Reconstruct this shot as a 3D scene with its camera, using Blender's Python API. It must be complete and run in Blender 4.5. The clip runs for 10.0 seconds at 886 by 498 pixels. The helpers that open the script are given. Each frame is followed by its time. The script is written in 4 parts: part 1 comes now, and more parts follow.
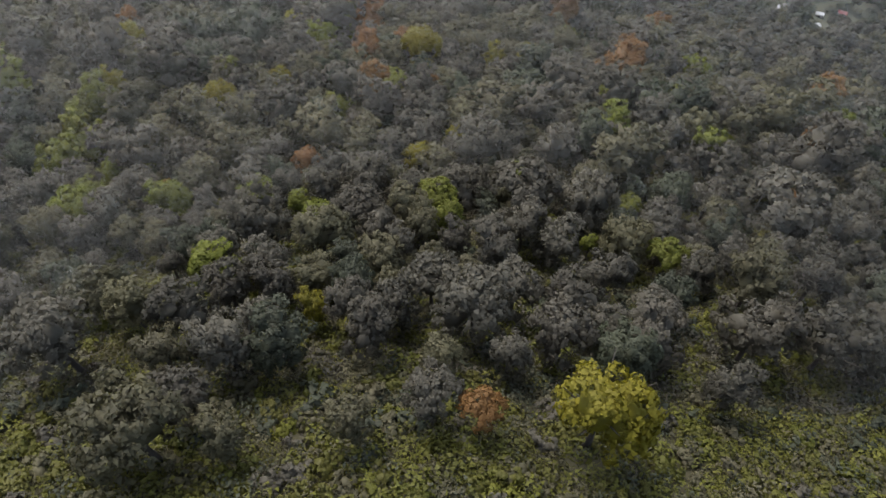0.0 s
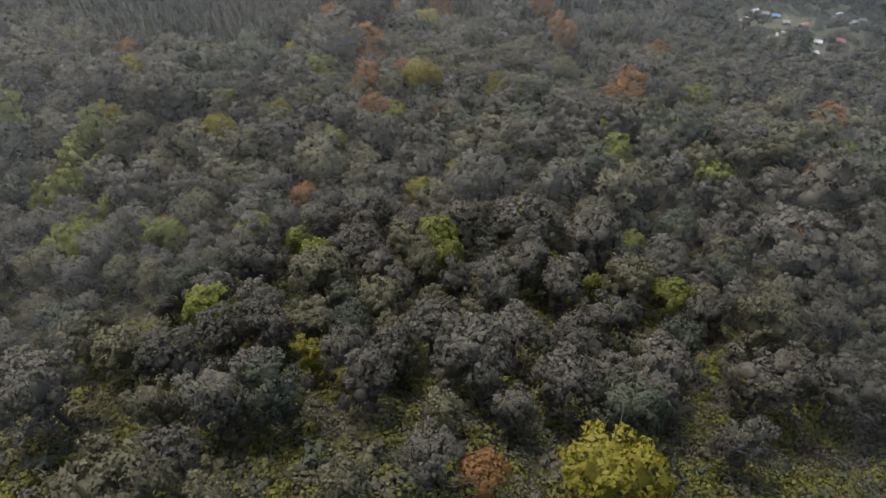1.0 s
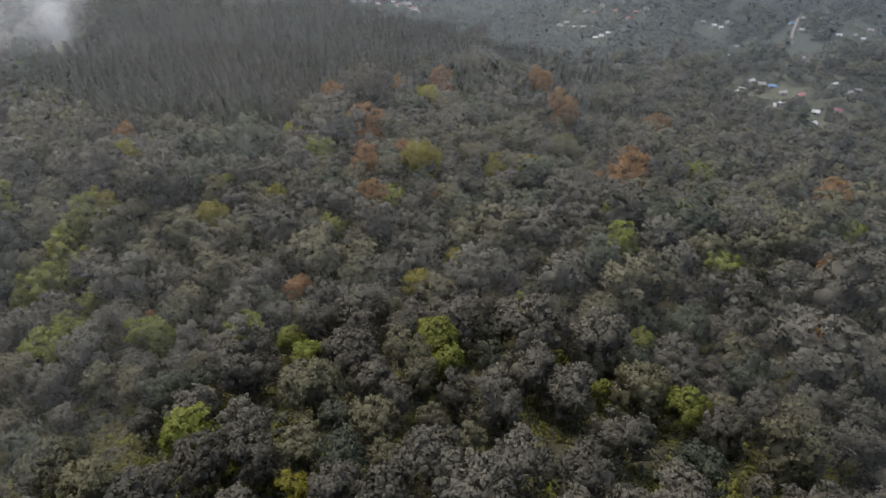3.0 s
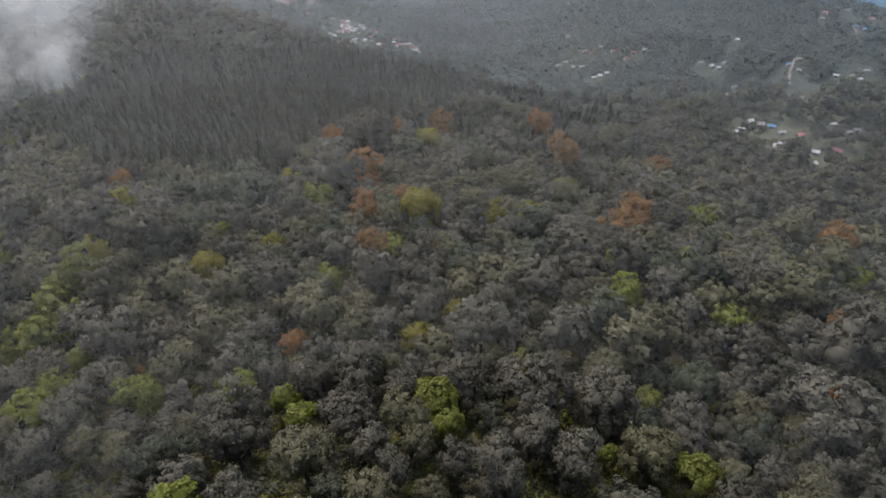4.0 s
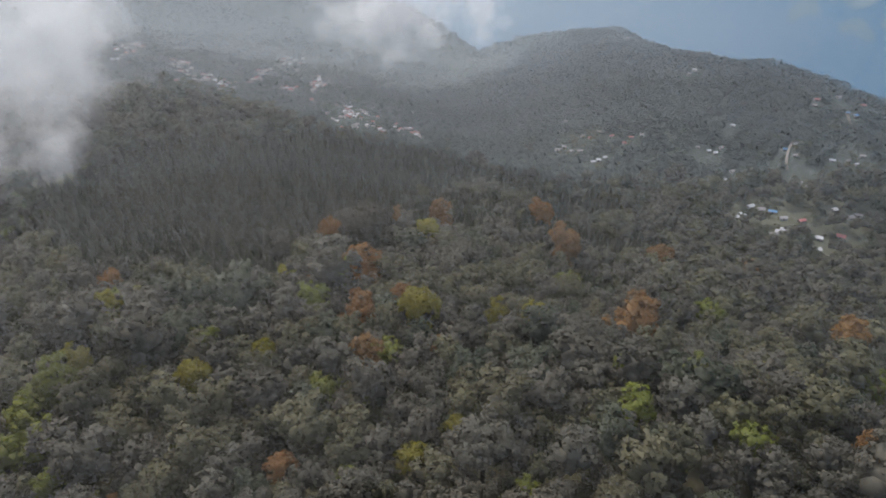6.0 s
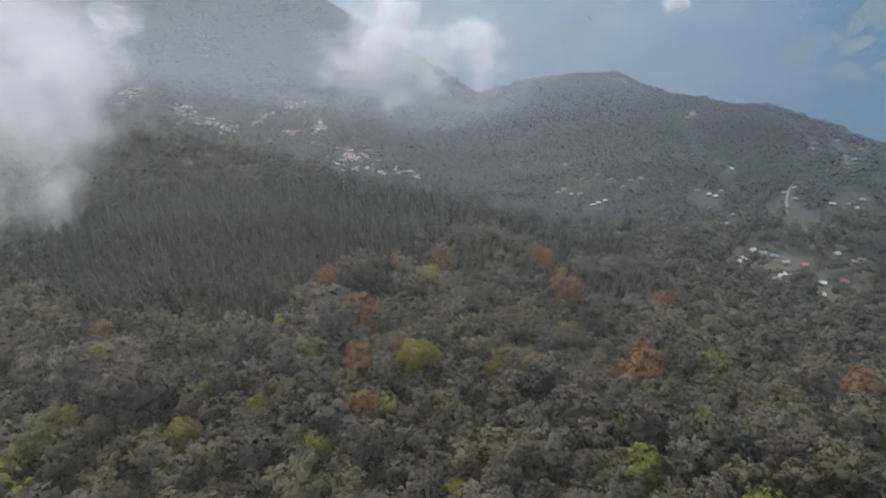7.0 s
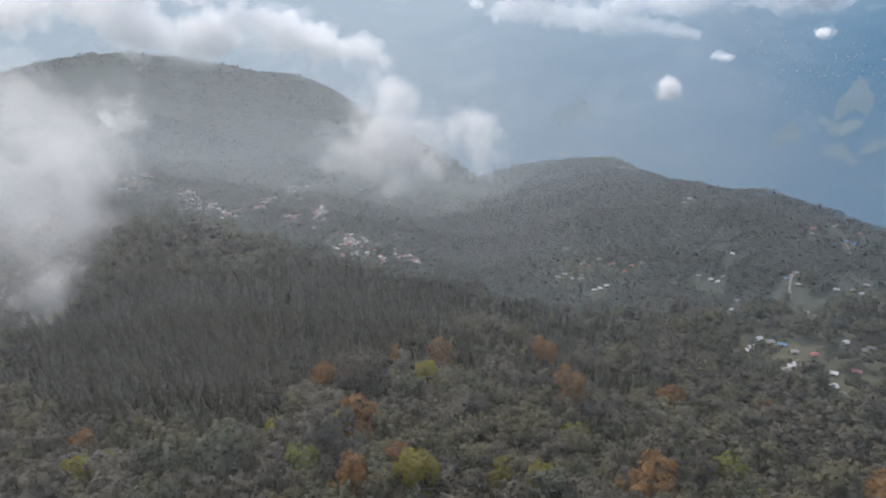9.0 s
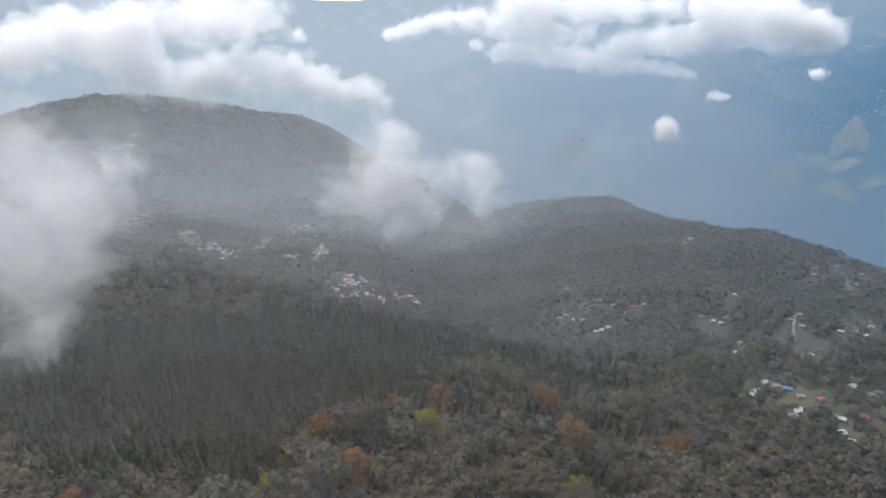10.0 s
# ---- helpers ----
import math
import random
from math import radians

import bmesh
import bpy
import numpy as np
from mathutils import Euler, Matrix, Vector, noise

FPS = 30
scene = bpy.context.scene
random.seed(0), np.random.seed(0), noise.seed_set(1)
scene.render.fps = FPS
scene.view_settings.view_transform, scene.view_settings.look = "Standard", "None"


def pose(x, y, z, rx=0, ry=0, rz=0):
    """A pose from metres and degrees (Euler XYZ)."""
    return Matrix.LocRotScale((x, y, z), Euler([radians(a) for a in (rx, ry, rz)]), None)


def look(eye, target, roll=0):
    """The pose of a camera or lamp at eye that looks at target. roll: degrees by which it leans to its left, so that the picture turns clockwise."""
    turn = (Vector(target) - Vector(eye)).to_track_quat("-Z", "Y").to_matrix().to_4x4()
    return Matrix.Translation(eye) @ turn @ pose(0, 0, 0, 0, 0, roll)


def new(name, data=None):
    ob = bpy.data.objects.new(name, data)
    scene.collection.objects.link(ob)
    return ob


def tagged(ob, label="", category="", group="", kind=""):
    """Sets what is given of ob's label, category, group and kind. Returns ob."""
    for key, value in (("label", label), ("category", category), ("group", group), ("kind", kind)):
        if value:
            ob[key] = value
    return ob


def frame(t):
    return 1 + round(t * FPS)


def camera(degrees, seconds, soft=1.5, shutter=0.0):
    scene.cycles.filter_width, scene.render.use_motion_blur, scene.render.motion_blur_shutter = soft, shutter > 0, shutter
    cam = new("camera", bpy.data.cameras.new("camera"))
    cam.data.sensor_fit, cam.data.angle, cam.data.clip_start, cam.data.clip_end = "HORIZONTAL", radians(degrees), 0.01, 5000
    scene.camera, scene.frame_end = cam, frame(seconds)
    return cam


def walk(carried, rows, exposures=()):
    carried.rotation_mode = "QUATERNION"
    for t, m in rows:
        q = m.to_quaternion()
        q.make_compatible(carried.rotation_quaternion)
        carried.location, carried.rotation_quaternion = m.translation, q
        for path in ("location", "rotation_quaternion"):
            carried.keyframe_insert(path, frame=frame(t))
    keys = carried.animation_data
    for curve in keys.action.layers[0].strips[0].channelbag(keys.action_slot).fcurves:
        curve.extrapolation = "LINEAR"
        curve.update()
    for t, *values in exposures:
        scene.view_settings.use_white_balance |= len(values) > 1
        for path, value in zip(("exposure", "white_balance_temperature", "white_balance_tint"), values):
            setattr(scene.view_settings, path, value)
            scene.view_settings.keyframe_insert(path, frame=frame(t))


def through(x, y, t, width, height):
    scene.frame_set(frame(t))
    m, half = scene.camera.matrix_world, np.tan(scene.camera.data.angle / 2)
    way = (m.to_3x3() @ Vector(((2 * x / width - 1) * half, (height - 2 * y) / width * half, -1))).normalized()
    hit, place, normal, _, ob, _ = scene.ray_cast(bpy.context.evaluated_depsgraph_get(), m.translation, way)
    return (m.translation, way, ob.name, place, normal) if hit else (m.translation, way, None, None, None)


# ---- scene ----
cam = camera(71.7, 10.0)
PATH = [
    (0.0, 0.00, 0.00, 150.00, -0.226, -51.446, 0.130),
    (0.5, -0.01, 2.24, 150.39, -0.201, -50.571, 0.085),
    (1.0, 0.02, 4.78, 150.88, -0.176, -49.591, 0.049),
    (1.5, 0.07, 7.55, 151.44, -0.150, -48.509, 0.022),
    (2.0, 0.14, 10.49, 152.05, -0.125, -47.328, 0.003),
    (2.5, 0.22, 13.53, 152.68, -0.100, -46.054, -0.010),
    (3.0, 0.32, 16.61, 153.33, -0.077, -44.691, -0.016),
    (3.5, 0.41, 19.70, 153.99, -0.055, -43.245, -0.017),
    (4.0, 0.51, 22.76, 154.65, -0.035, -41.723, -0.014),
    (4.5, 0.60, 25.74, 155.31, -0.016, -40.132, -0.008),
    (5.0, 0.69, 28.62, 155.98, -0.000, -38.481, -0.000),
    (5.5, 0.77, 31.37, 156.65, 0.014, -36.778, 0.008),
    (6.0, 0.84, 33.99, 157.35, 0.027, -35.034, 0.017),
    (6.5, 0.91, 36.47, 158.08, 0.038, -33.258, 0.023),
    (7.0, 0.98, 38.79, 158.88, 0.047, -31.462, 0.027),
    (7.5, 1.05, 40.97, 159.75, 0.056, -29.659, 0.026),
    (8.0, 1.11, 43.01, 160.73, 0.064, -27.860, 0.021),
    (8.5, 1.19, 44.93, 161.85, 0.073, -26.080, 0.010),
    (9.0, 1.27, 46.76, 163.15, 0.084, -24.334, -0.007),
    (9.5, 1.37, 48.52, 164.66, 0.097, -22.635, -0.032),
    (10.0, 1.50, 50.24, 166.44, 0.115, -21.001, -0.065),
]
walk(cam, [(t, Matrix.Translation((x, y, z)) @ pose(0, 0, 0, 0, 0, yaw) @ pose(0, 0, 0, 90 + pitch) @ pose(0, 0, 0, 0, 0, roll)) for t, x, y, z, yaw, pitch, roll in PATH],
     [(0.0, 1.46), (2.5, 1.37), (5.0, 1.23), (7.5, 1.14), (10.0, 1.09)])


# ---- world, sun, exposure ----
scene.cycles.transparent_max_bounces = 96
world = bpy.data.worlds.new("sky")
scene.world = world
world.use_nodes = True
wn = world.node_tree.nodes
wl = world.node_tree.links
wn.clear()
sky = wn.new("ShaderNodeTexSky")
sky.sky_type, sky.sun_disc = "NISHITA", False
sky.sun_elevation, sky.sun_rotation = radians(52), radians(-30)
sky.air_density, sky.dust_density, sky.ozone_density = 1.0, 2.5, 1.0
back = wn.new("ShaderNodeBackground")
back.inputs["Strength"].default_value = 0.145
wout = wn.new("ShaderNodeOutputWorld")
veil = wn.new("ShaderNodeHueSaturation")
veil.inputs["Saturation"].default_value = 0.74
wl.new(sky.outputs["Color"], veil.inputs["Color"])
wl.new(veil.outputs["Color"], back.inputs["Color"])
wl.new(back.outputs["Background"], wout.inputs["Surface"])
sun = new("sun", bpy.data.lights.new("sun", "SUN"))
sun.data.energy, sun.data.angle, sun.data.color = 1.35, radians(14), (1.0, 0.95, 0.87)
sun.matrix_world = look((0, 0, 900), (260, -440, 0))


# ---- the lie of the land ----
def smooth(a, b, v):
    t = np.clip((v - a) / (b - a), 0, 1)
    return t * t * (3 - 2 * t)


def bump(x, y, cx, cy, r):
    return np.exp(-((x - cx) ** 2 + (y - cy) ** 2) / (2 * r * r))


def hillside(x, y):
    """The wooded slope under the camera, which falls away to the valley."""
    x, y = np.clip(x, -330, 330), np.clip(y, -130, 600)
    u, v = x / 100, y / 100
    z = 96.9 - 6.96 * u - 53.31 * v - 11.34 * u * u - 2.6 * u * v + 8.68 * v * v
    z += 2.89 * u * u * v + 0.39 * u * v * v - 0.87 * v ** 3
    z += -18 * bump(x, y, -88, 100, 38) + 16.5 * bump(x, y, -125, 170, 45) + 18.6 * bump(x, y, 92, 115, 32)
    z += 19.2 * bump(x, y, -190, 400, 70) - 8.7 * bump(x, y, 60, 80, 30)
    return z - 9.0


def ridge(x, y, ax, ay, az, bx, by, bz, fall):
    """A crest from a to b whose flanks fall away."""
    t = np.clip(((x - ax) * (bx - ax) + (y - ay) * (by - ay)) / ((bx - ax) ** 2 + (by - ay) ** 2), 0, 1)
    d = np.hypot(x - ax - t * (bx - ax), y - ay - t * (by - ay))
    return az + t * (bz - az) - fall * (np.sqrt(d * d + 1600) - 40)


def valley(x, y):
    """The valley, its spurs and the far side."""
    r = np.hypot(x, y)
    base = np.interp(r, [0, 430, 600, 740, 850, 1000, 1500, 2100, 2800, 3600, 4500, 4900], [-40, -76, -96, -108, -165, -280, -470, -560, -470, -240, 70, 240])
    base = base + 30 * np.sin(x / 610 + 0.6) * smooth(1500, 2600, r)
    back = 0.45 * np.clip(y - 800, 0, None) * smooth(-420, -120, x)
    lee = 0.48 * np.clip(0.776 * (x + 150) + 0.63 * (y - 1060), 0, None)
    far = 0.5 * np.clip((y - 612) + 0.62 * (x - 303), 0, None)
    side = 0.45 * np.clip((x - 250) + 0.35 * (y - 740), 0, None) + 0.5 * np.clip(y - 815, 0, None)
    parts = [base,
             ridge(x, y, -800, 1150, -20, -690, 1170, 2, 0.32) - lee,
             ridge(x, y, -690, 1170, 2, -640, 1190, 24, 0.32) - lee,
             ridge(x, y, -640, 1190, 24, -540, 1190, 26, 0.32) - lee,
             ridge(x, y, -540, 1190, 26, -285, 1150, -8, 0.30) - lee,
             ridge(x, y, -285, 1150, -8, -215, 1115, -14, 0.30) - lee,
             ridge(x, y, -215, 1115, -14, -85, 975, -64, 0.32) - lee,
             ridge(x, y, -85, 975, -64, 48, 800, -94, 0.40) - lee,
             ridge(x, y, -640, 1190, 10, -330, 640, -26, 0.22) - back - lee,
             ridge(x, y, -395, 1175, -8, -150, 640, -70, 0.2) - back - lee,
             ridge(x, y, -330, 640, -26, -330, 300, 0, 0.3) - lee,
             ridge(x, y, 520, 470, -64, 360, 540, -51, 0.26) - far,
             ridge(x, y, 360, 540, -51, 303, 600, -31, 0.28) - far,
             ridge(x, y, 303, 600, -31, 261, 645, -39, 0.30) - far,
             ridge(x, y, 261, 645, -39, 243, 740, -55, 0.34) - side,
             ridge(x, y, 243, 740, -55, 212, 800, -57, 0.40) - side,
             ridge(x, y, 212, 800, -59, 136, 880, -84, 0.36) - 0.5 * np.clip(y - 890, 0, None) - 0.3 * np.clip(x - 215, 0, None)]
    k = 5.0
    top = np.max(parts, axis=0)
    return top + k * np.log(sum(np.exp((p - top) / k) for p in parts)) - 2.5


def lie(x, y):
    x, y = np.asarray(x, float), np.asarray(y, float)
    w = smooth(400, 545, y + 0.12 * np.abs(x)) * (1 - smooth(260, 480, -x) * 0)
    w = np.maximum(w, smooth(240, 420, np.abs(x)) * smooth(150, 420, y))
    z = hillside(x, y) * (1 - w) + valley(x, y) * w
    fine = 1.6 * np.sin(x / 13 + 1.3 * np.sin(y / 21)) * np.sin(y / 17 + 0.8 * np.sin(x / 27)) + 5.0 * np.sin(x / 61 + y / 83) * np.sin(y / 57 - x / 140) * smooth(300, 700, np.hypot(x, y))
    swell = 23 * bump(x, y, -185, 465, 35) + 20 * np.exp(-((x + 90) / 75) ** 2 / 2 - ((y - 452) / 30) ** 2 / 2) + 9 * bump(x, y, -66, 562, 42)
    swell += -20 * bump(x, y, 96, 380, 38) - 7 * bump(x, y, 136, 296, 35) + 8 * bump(x, y, 34, 310, 26) + 5.5 * bump(x, y, -28, 212, 42)
    swell += 9 * bump(x, y, 262, 395, 40) - 7 * bump(x, y, 85, 614, 30) + 6 * bump(x, y, 70, 72, 15) - 10 * bump(x, y, 62, 99, 16)
    swell += 7 * bump(x, y, -84, 95, 18) - 5 * bump(x, y, -2, 106, 22) + 6 * bump(x, y, -150, 278, 30) + 5 * bump(x, y, -98, 345, 30)
    return z + fine + swell


# ---- materials ----
def shader(name):
    m = bpy.data.materials.new(name)
    m.use_nodes = True
    m.node_tree.nodes.clear()
    return m, m.node_tree.nodes, m.node_tree.links


def mixed(n, l, a, b, fac, blend="MIX"):
    """A colour mix of two colours or sockets."""
    mx = n.new("ShaderNodeMix")
    mx.data_type, mx.blend_type = "RGBA", blend
    for slot, v in ((6, a), (7, b), (0, fac)):
        if isinstance(v, (tuple, list)):
            mx.inputs[slot].default_value = (*v, 1) if len(v) == 3 else v
        elif isinstance(v, (int, float)):
            mx.inputs[slot].default_value = v
        else:
            l.new(v, mx.inputs[slot])
    return mx.outputs[2]


def mathnode(n, l, op, a, b=0.0):
    m = n.new("ShaderNodeMath")
    m.operation = op
    for slot, v in ((0, a), (1, b)):
        if isinstance(v, (int, float)):
            m.inputs[slot].default_value = v
        else:
            l.new(v, m.inputs[slot])
    return m.outputs[0]


def noise_node(n, l, scale, detail=3.0, world_space=True):
    tex = n.new("ShaderNodeTexNoise")
    tex.inputs["Scale"].default_value, tex.inputs["Detail"].default_value = scale, detail
    if world_space:
        geo = n.new("ShaderNodeNewGeometry")
        l.new(geo.outputs["Position"], tex.inputs["Vector"])
    return tex.outputs["Fac"]


def leaf_material(name, dark, light, other, amount=0.4, through=0.42):
    """Foliage: each tree leans to its own tone, each clump of leaves too."""
    m, n, l = shader(name)
    info, geo, att = n.new("ShaderNodeObjectInfo"), n.new("ShaderNodeNewGeometry"), n.new("ShaderNodeAttribute")
    att.attribute_name = "tone"
    tree = mathnode(n, l, "FRACT", mathnode(n, l, "ADD", info.outputs["Random"], att.outputs["Fac"]))
    clump = geo.outputs["Random Per Island"]
    tone = mathnode(n, l, "ADD", mathnode(n, l, "MULTIPLY", tree, 0.62), mathnode(n, l, "MULTIPLY", clump, 0.42))
    c = mixed(n, l, dark, light, tone)
    flip = mathnode(n, l, "FRACT", mathnode(n, l, "MULTIPLY", tree, 7.31))
    c = mixed(n, l, c, other, mathnode(n, l, "MULTIPLY", flip, amount))
    patch = noise_node(n, l, 0.35, 2.0)
    c = mixed(n, l, c, light, mathnode(n, l, "MULTIPLY", mathnode(n, l, "GREATER_THAN", patch, 0.6), 0.35))
    d, tr, mx, out = n.new("ShaderNodeBsdfPrincipled"), n.new("ShaderNodeBsdfTranslucent"), n.new("ShaderNodeMixShader"), n.new("ShaderNodeOutputMaterial")
    d.inputs["Roughness"].default_value = 0.62
    d.inputs["Specular IOR Level"].default_value = 0.25
    l.new(c, d.inputs["Base Color"])
    l.new(c, tr.inputs["Color"])
    mx.inputs[0].default_value = through
    l.new(d.outputs[0], mx.inputs[1])
    l.new(tr.outputs[0], mx.inputs[2])
    l.new(mx.outputs[0], out.inputs["Surface"])
    return m


def surface(name, a, b, scale, rough=0.85, bump_by=0.0, fine=None):
    """A plain rough surface with variation at two scales."""
    m, n, l = shader(name)
    p, out = n.new("ShaderNodeBsdfPrincipled"), n.new("ShaderNodeOutputMaterial")
    big, small = noise_node(n, l, scale, 4.0), noise_node(n, l, scale * 9, 3.0)
    info = n.new("ShaderNodeObjectInfo")
    c = mixed(n, l, a, b, big)
    c = mixed(n, l, c, fine or b, mathnode(n, l, "MULTIPLY", small, 0.5))
    c = mixed(n, l, c, tuple(v * 0.6 for v in a), mathnode(n, l, "MULTIPLY", info.outputs["Random"], 0.3))
    l.new(c, p.inputs["Base Color"])
    p.inputs["Roughness"].default_value = rough
    p.inputs["Specular IOR Level"].default_value = 0.5 if rough < 0.7 else 0.12
    if bump_by:
        bm_node = n.new("ShaderNodeBump")
        bm_node.inputs["Strength"].default_value = bump_by
        l.new(small, bm_node.inputs["Height"])
        l.new(bm_node.outputs[0], p.inputs["Normal"])
    l.new(p.outputs[0], out.inputs["Surface"])
    return m


def cloud_material(name, colour, cover):
    """Cloud droplets: most light goes through one puff, the rest is scattered."""
    m, n, l = shader(name)
    d, tr, half, clear, mx, out = (n.new(k) for k in ("ShaderNodeBsdfDiffuse", "ShaderNodeBsdfTranslucent", "ShaderNodeMixShader", "ShaderNodeBsdfTransparent", "ShaderNodeMixShader", "ShaderNodeOutputMaterial"))
    d.inputs["Color"].default_value = tr.inputs["Color"].default_value = (*colour, 1)
    l.new(d.outputs[0], half.inputs[1])
    l.new(tr.outputs[0], half.inputs[2])
    half.inputs[0].default_value = 0.6
    mx.inputs[0].default_value = cover
    l.new(clear.outputs[0], mx.inputs[1])
    l.new(half.outputs[0], mx.inputs[2])
    l.new(mx.outputs[0], out.inputs["Surface"])
    return m


def distance_material(name, low, high, field, haze_glow, haze_glow_dark, strength, wide):
    """Far hills, woods and fields on a backdrop whose faint glow imitates blue haze."""
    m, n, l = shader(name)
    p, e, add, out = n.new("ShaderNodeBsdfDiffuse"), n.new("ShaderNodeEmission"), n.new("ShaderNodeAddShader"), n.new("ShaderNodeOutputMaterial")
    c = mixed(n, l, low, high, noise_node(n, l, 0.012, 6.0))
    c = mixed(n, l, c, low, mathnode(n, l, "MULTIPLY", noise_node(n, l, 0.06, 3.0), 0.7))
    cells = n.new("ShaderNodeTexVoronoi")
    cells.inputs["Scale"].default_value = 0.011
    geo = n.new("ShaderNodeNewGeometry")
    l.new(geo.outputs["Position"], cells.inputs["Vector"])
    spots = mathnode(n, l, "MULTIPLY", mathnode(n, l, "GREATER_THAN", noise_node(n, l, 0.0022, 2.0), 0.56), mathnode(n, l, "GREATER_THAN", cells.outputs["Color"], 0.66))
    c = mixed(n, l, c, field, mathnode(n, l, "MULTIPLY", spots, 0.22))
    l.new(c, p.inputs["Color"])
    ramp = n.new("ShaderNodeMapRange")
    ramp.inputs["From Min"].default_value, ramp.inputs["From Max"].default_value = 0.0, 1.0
    # haze glow pales to the left and upwards, like air lit towards the sun
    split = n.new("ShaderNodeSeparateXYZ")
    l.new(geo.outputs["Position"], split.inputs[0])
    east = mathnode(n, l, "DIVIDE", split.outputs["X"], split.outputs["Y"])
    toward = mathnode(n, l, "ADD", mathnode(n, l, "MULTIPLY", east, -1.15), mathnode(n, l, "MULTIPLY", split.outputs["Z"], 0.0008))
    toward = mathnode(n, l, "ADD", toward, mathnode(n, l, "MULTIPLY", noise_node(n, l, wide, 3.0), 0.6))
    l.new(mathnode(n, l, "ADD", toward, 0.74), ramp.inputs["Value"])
    l.new(mixed(n, l, haze_glow_dark, haze_glow, ramp.outputs["Result"]), e.inputs["Color"])
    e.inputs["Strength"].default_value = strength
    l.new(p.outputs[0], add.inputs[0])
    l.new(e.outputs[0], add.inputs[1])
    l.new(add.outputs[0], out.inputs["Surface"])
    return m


GREY = leaf_material("grey_leaves", (0.0387, 0.0361, 0.0268), (0.1159, 0.1085, 0.0829), (0.0765, 0.0651, 0.0496))
OLIVE = leaf_material("olive_leaves", (0.0463, 0.0451, 0.0267), (0.1266, 0.1188, 0.0662), (0.0954, 0.0815, 0.0497))
GREEN = leaf_material("dark_green_leaves", (0.0287, 0.0336, 0.0221), (0.076, 0.0848, 0.0525), (0.06, 0.0596, 0.0432))
YELLOW = leaf_material("yellow_leaves", (0.1022, 0.0928, 0.0077), (0.188, 0.1658, 0.0128), (0.139, 0.116, 0.0154))
FRESH = leaf_material("yellow_green_leaves", (0.0782, 0.0925, 0.0152), (0.1552, 0.1725, 0.0266), (0.115, 0.1063, 0.0266))
SCRUB = leaf_material("scrub_leaves", (0.0608, 0.0686, 0.01), (0.1361, 0.1379, 0.0215), (0.0869, 0.0735, 0.0286), 0.55)
RUST = leaf_material("rust_leaves", (0.1249, 0.0623, 0.0233), (0.2102, 0.1045, 0.0326), (0.1539, 0.1012, 0.0347))
NEEDLES = leaf_material("needles", (0.014, 0.016, 0.009), (0.074, 0.074, 0.042), (0.060, 0.048, 0.028), 0.3, 0.10)
# bluish leaf copy for the far woods, with haze put into its colour
HAZY = leaf_material("hazed_leaves", (0.034, 0.048, 0.048), (0.058, 0.074, 0.070), (0.068, 0.066, 0.054), 0.5)
BARK = surface("bark", (0.035, 0.030, 0.026), (0.075, 0.066, 0.056), 0.8, 0.9, 0.4)
DEADWOOD = surface("bleached_wood", (0.16, 0.14, 0.12), (0.26, 0.24, 0.21), 0.8, 0.9, 0.3)
SOIL = surface("forest_floor", (0.032, 0.031, 0.018), (0.054, 0.051, 0.028), 0.08, 0.95, 0.5, (0.05, 0.041, 0.025))
# far ground: haze is mixed into the colour to match the far woods
HAZED_GROUND = surface("hazed_ground", (0.050, 0.059, 0.052), (0.076, 0.086, 0.075), 0.05, 0.95, 0.5, (0.066, 0.068, 0.056))
MEADOW = surface("meadow", (0.056, 0.062, 0.042), (0.096, 0.098, 0.068), 0.09, 0.95, 0.4, (0.10, 0.088, 0.066))
EARTH = surface("bare_earth", (0.13, 0.115, 0.10), (0.22, 0.195, 0.17), 0.15, 0.95, 0.3)
WATER = surface("river_stones", (0.20, 0.20, 0.195), (0.32, 0.32, 0.31), 0.2, 0.5, 0.3)
TIN = surface("tin_roof", (0.34, 0.34, 0.34), (0.52, 0.52, 0.52), 0.5, 0.45, 0.1)
OLD_TIN = surface("weathered_tin_roof", (0.17, 0.16, 0.15), (0.28, 0.26, 0.25), 0.5, 0.6, 0.1)
RED_ROOF = surface("red_roof", (0.24, 0.08, 0.07), (0.34, 0.13, 0.12), 0.5, 0.55, 0.1)
BLUE_ROOF = surface("blue_roof", (0.07, 0.17, 0.29), (0.10, 0.22, 0.36), 0.5, 0.55, 0.1)
PLASTER = surface("plaster", (0.30, 0.27, 0.24), (0.44, 0.41, 0.37), 0.4, 0.9, 0.1)
CLOUD = cloud_material("cloud", (0.99, 0.985, 0.98), 0.075)
MIST = cloud_material("mist", (0.95, 0.94, 0.93), 0.034)
BANK = cloud_material("mist_bank", (0.93, 0.92, 0.91), 0.024)
# fully opaque thread colours that imitate hazy air
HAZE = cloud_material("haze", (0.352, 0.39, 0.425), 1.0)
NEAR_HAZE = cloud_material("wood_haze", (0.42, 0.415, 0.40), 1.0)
# haze is painted onto the far slopes as emission over their own colours
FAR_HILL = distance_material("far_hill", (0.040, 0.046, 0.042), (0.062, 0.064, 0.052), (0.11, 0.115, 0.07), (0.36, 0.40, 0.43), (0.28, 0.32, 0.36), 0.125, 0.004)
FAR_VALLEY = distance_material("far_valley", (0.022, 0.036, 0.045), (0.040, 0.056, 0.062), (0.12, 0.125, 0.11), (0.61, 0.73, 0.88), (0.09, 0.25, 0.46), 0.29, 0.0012)

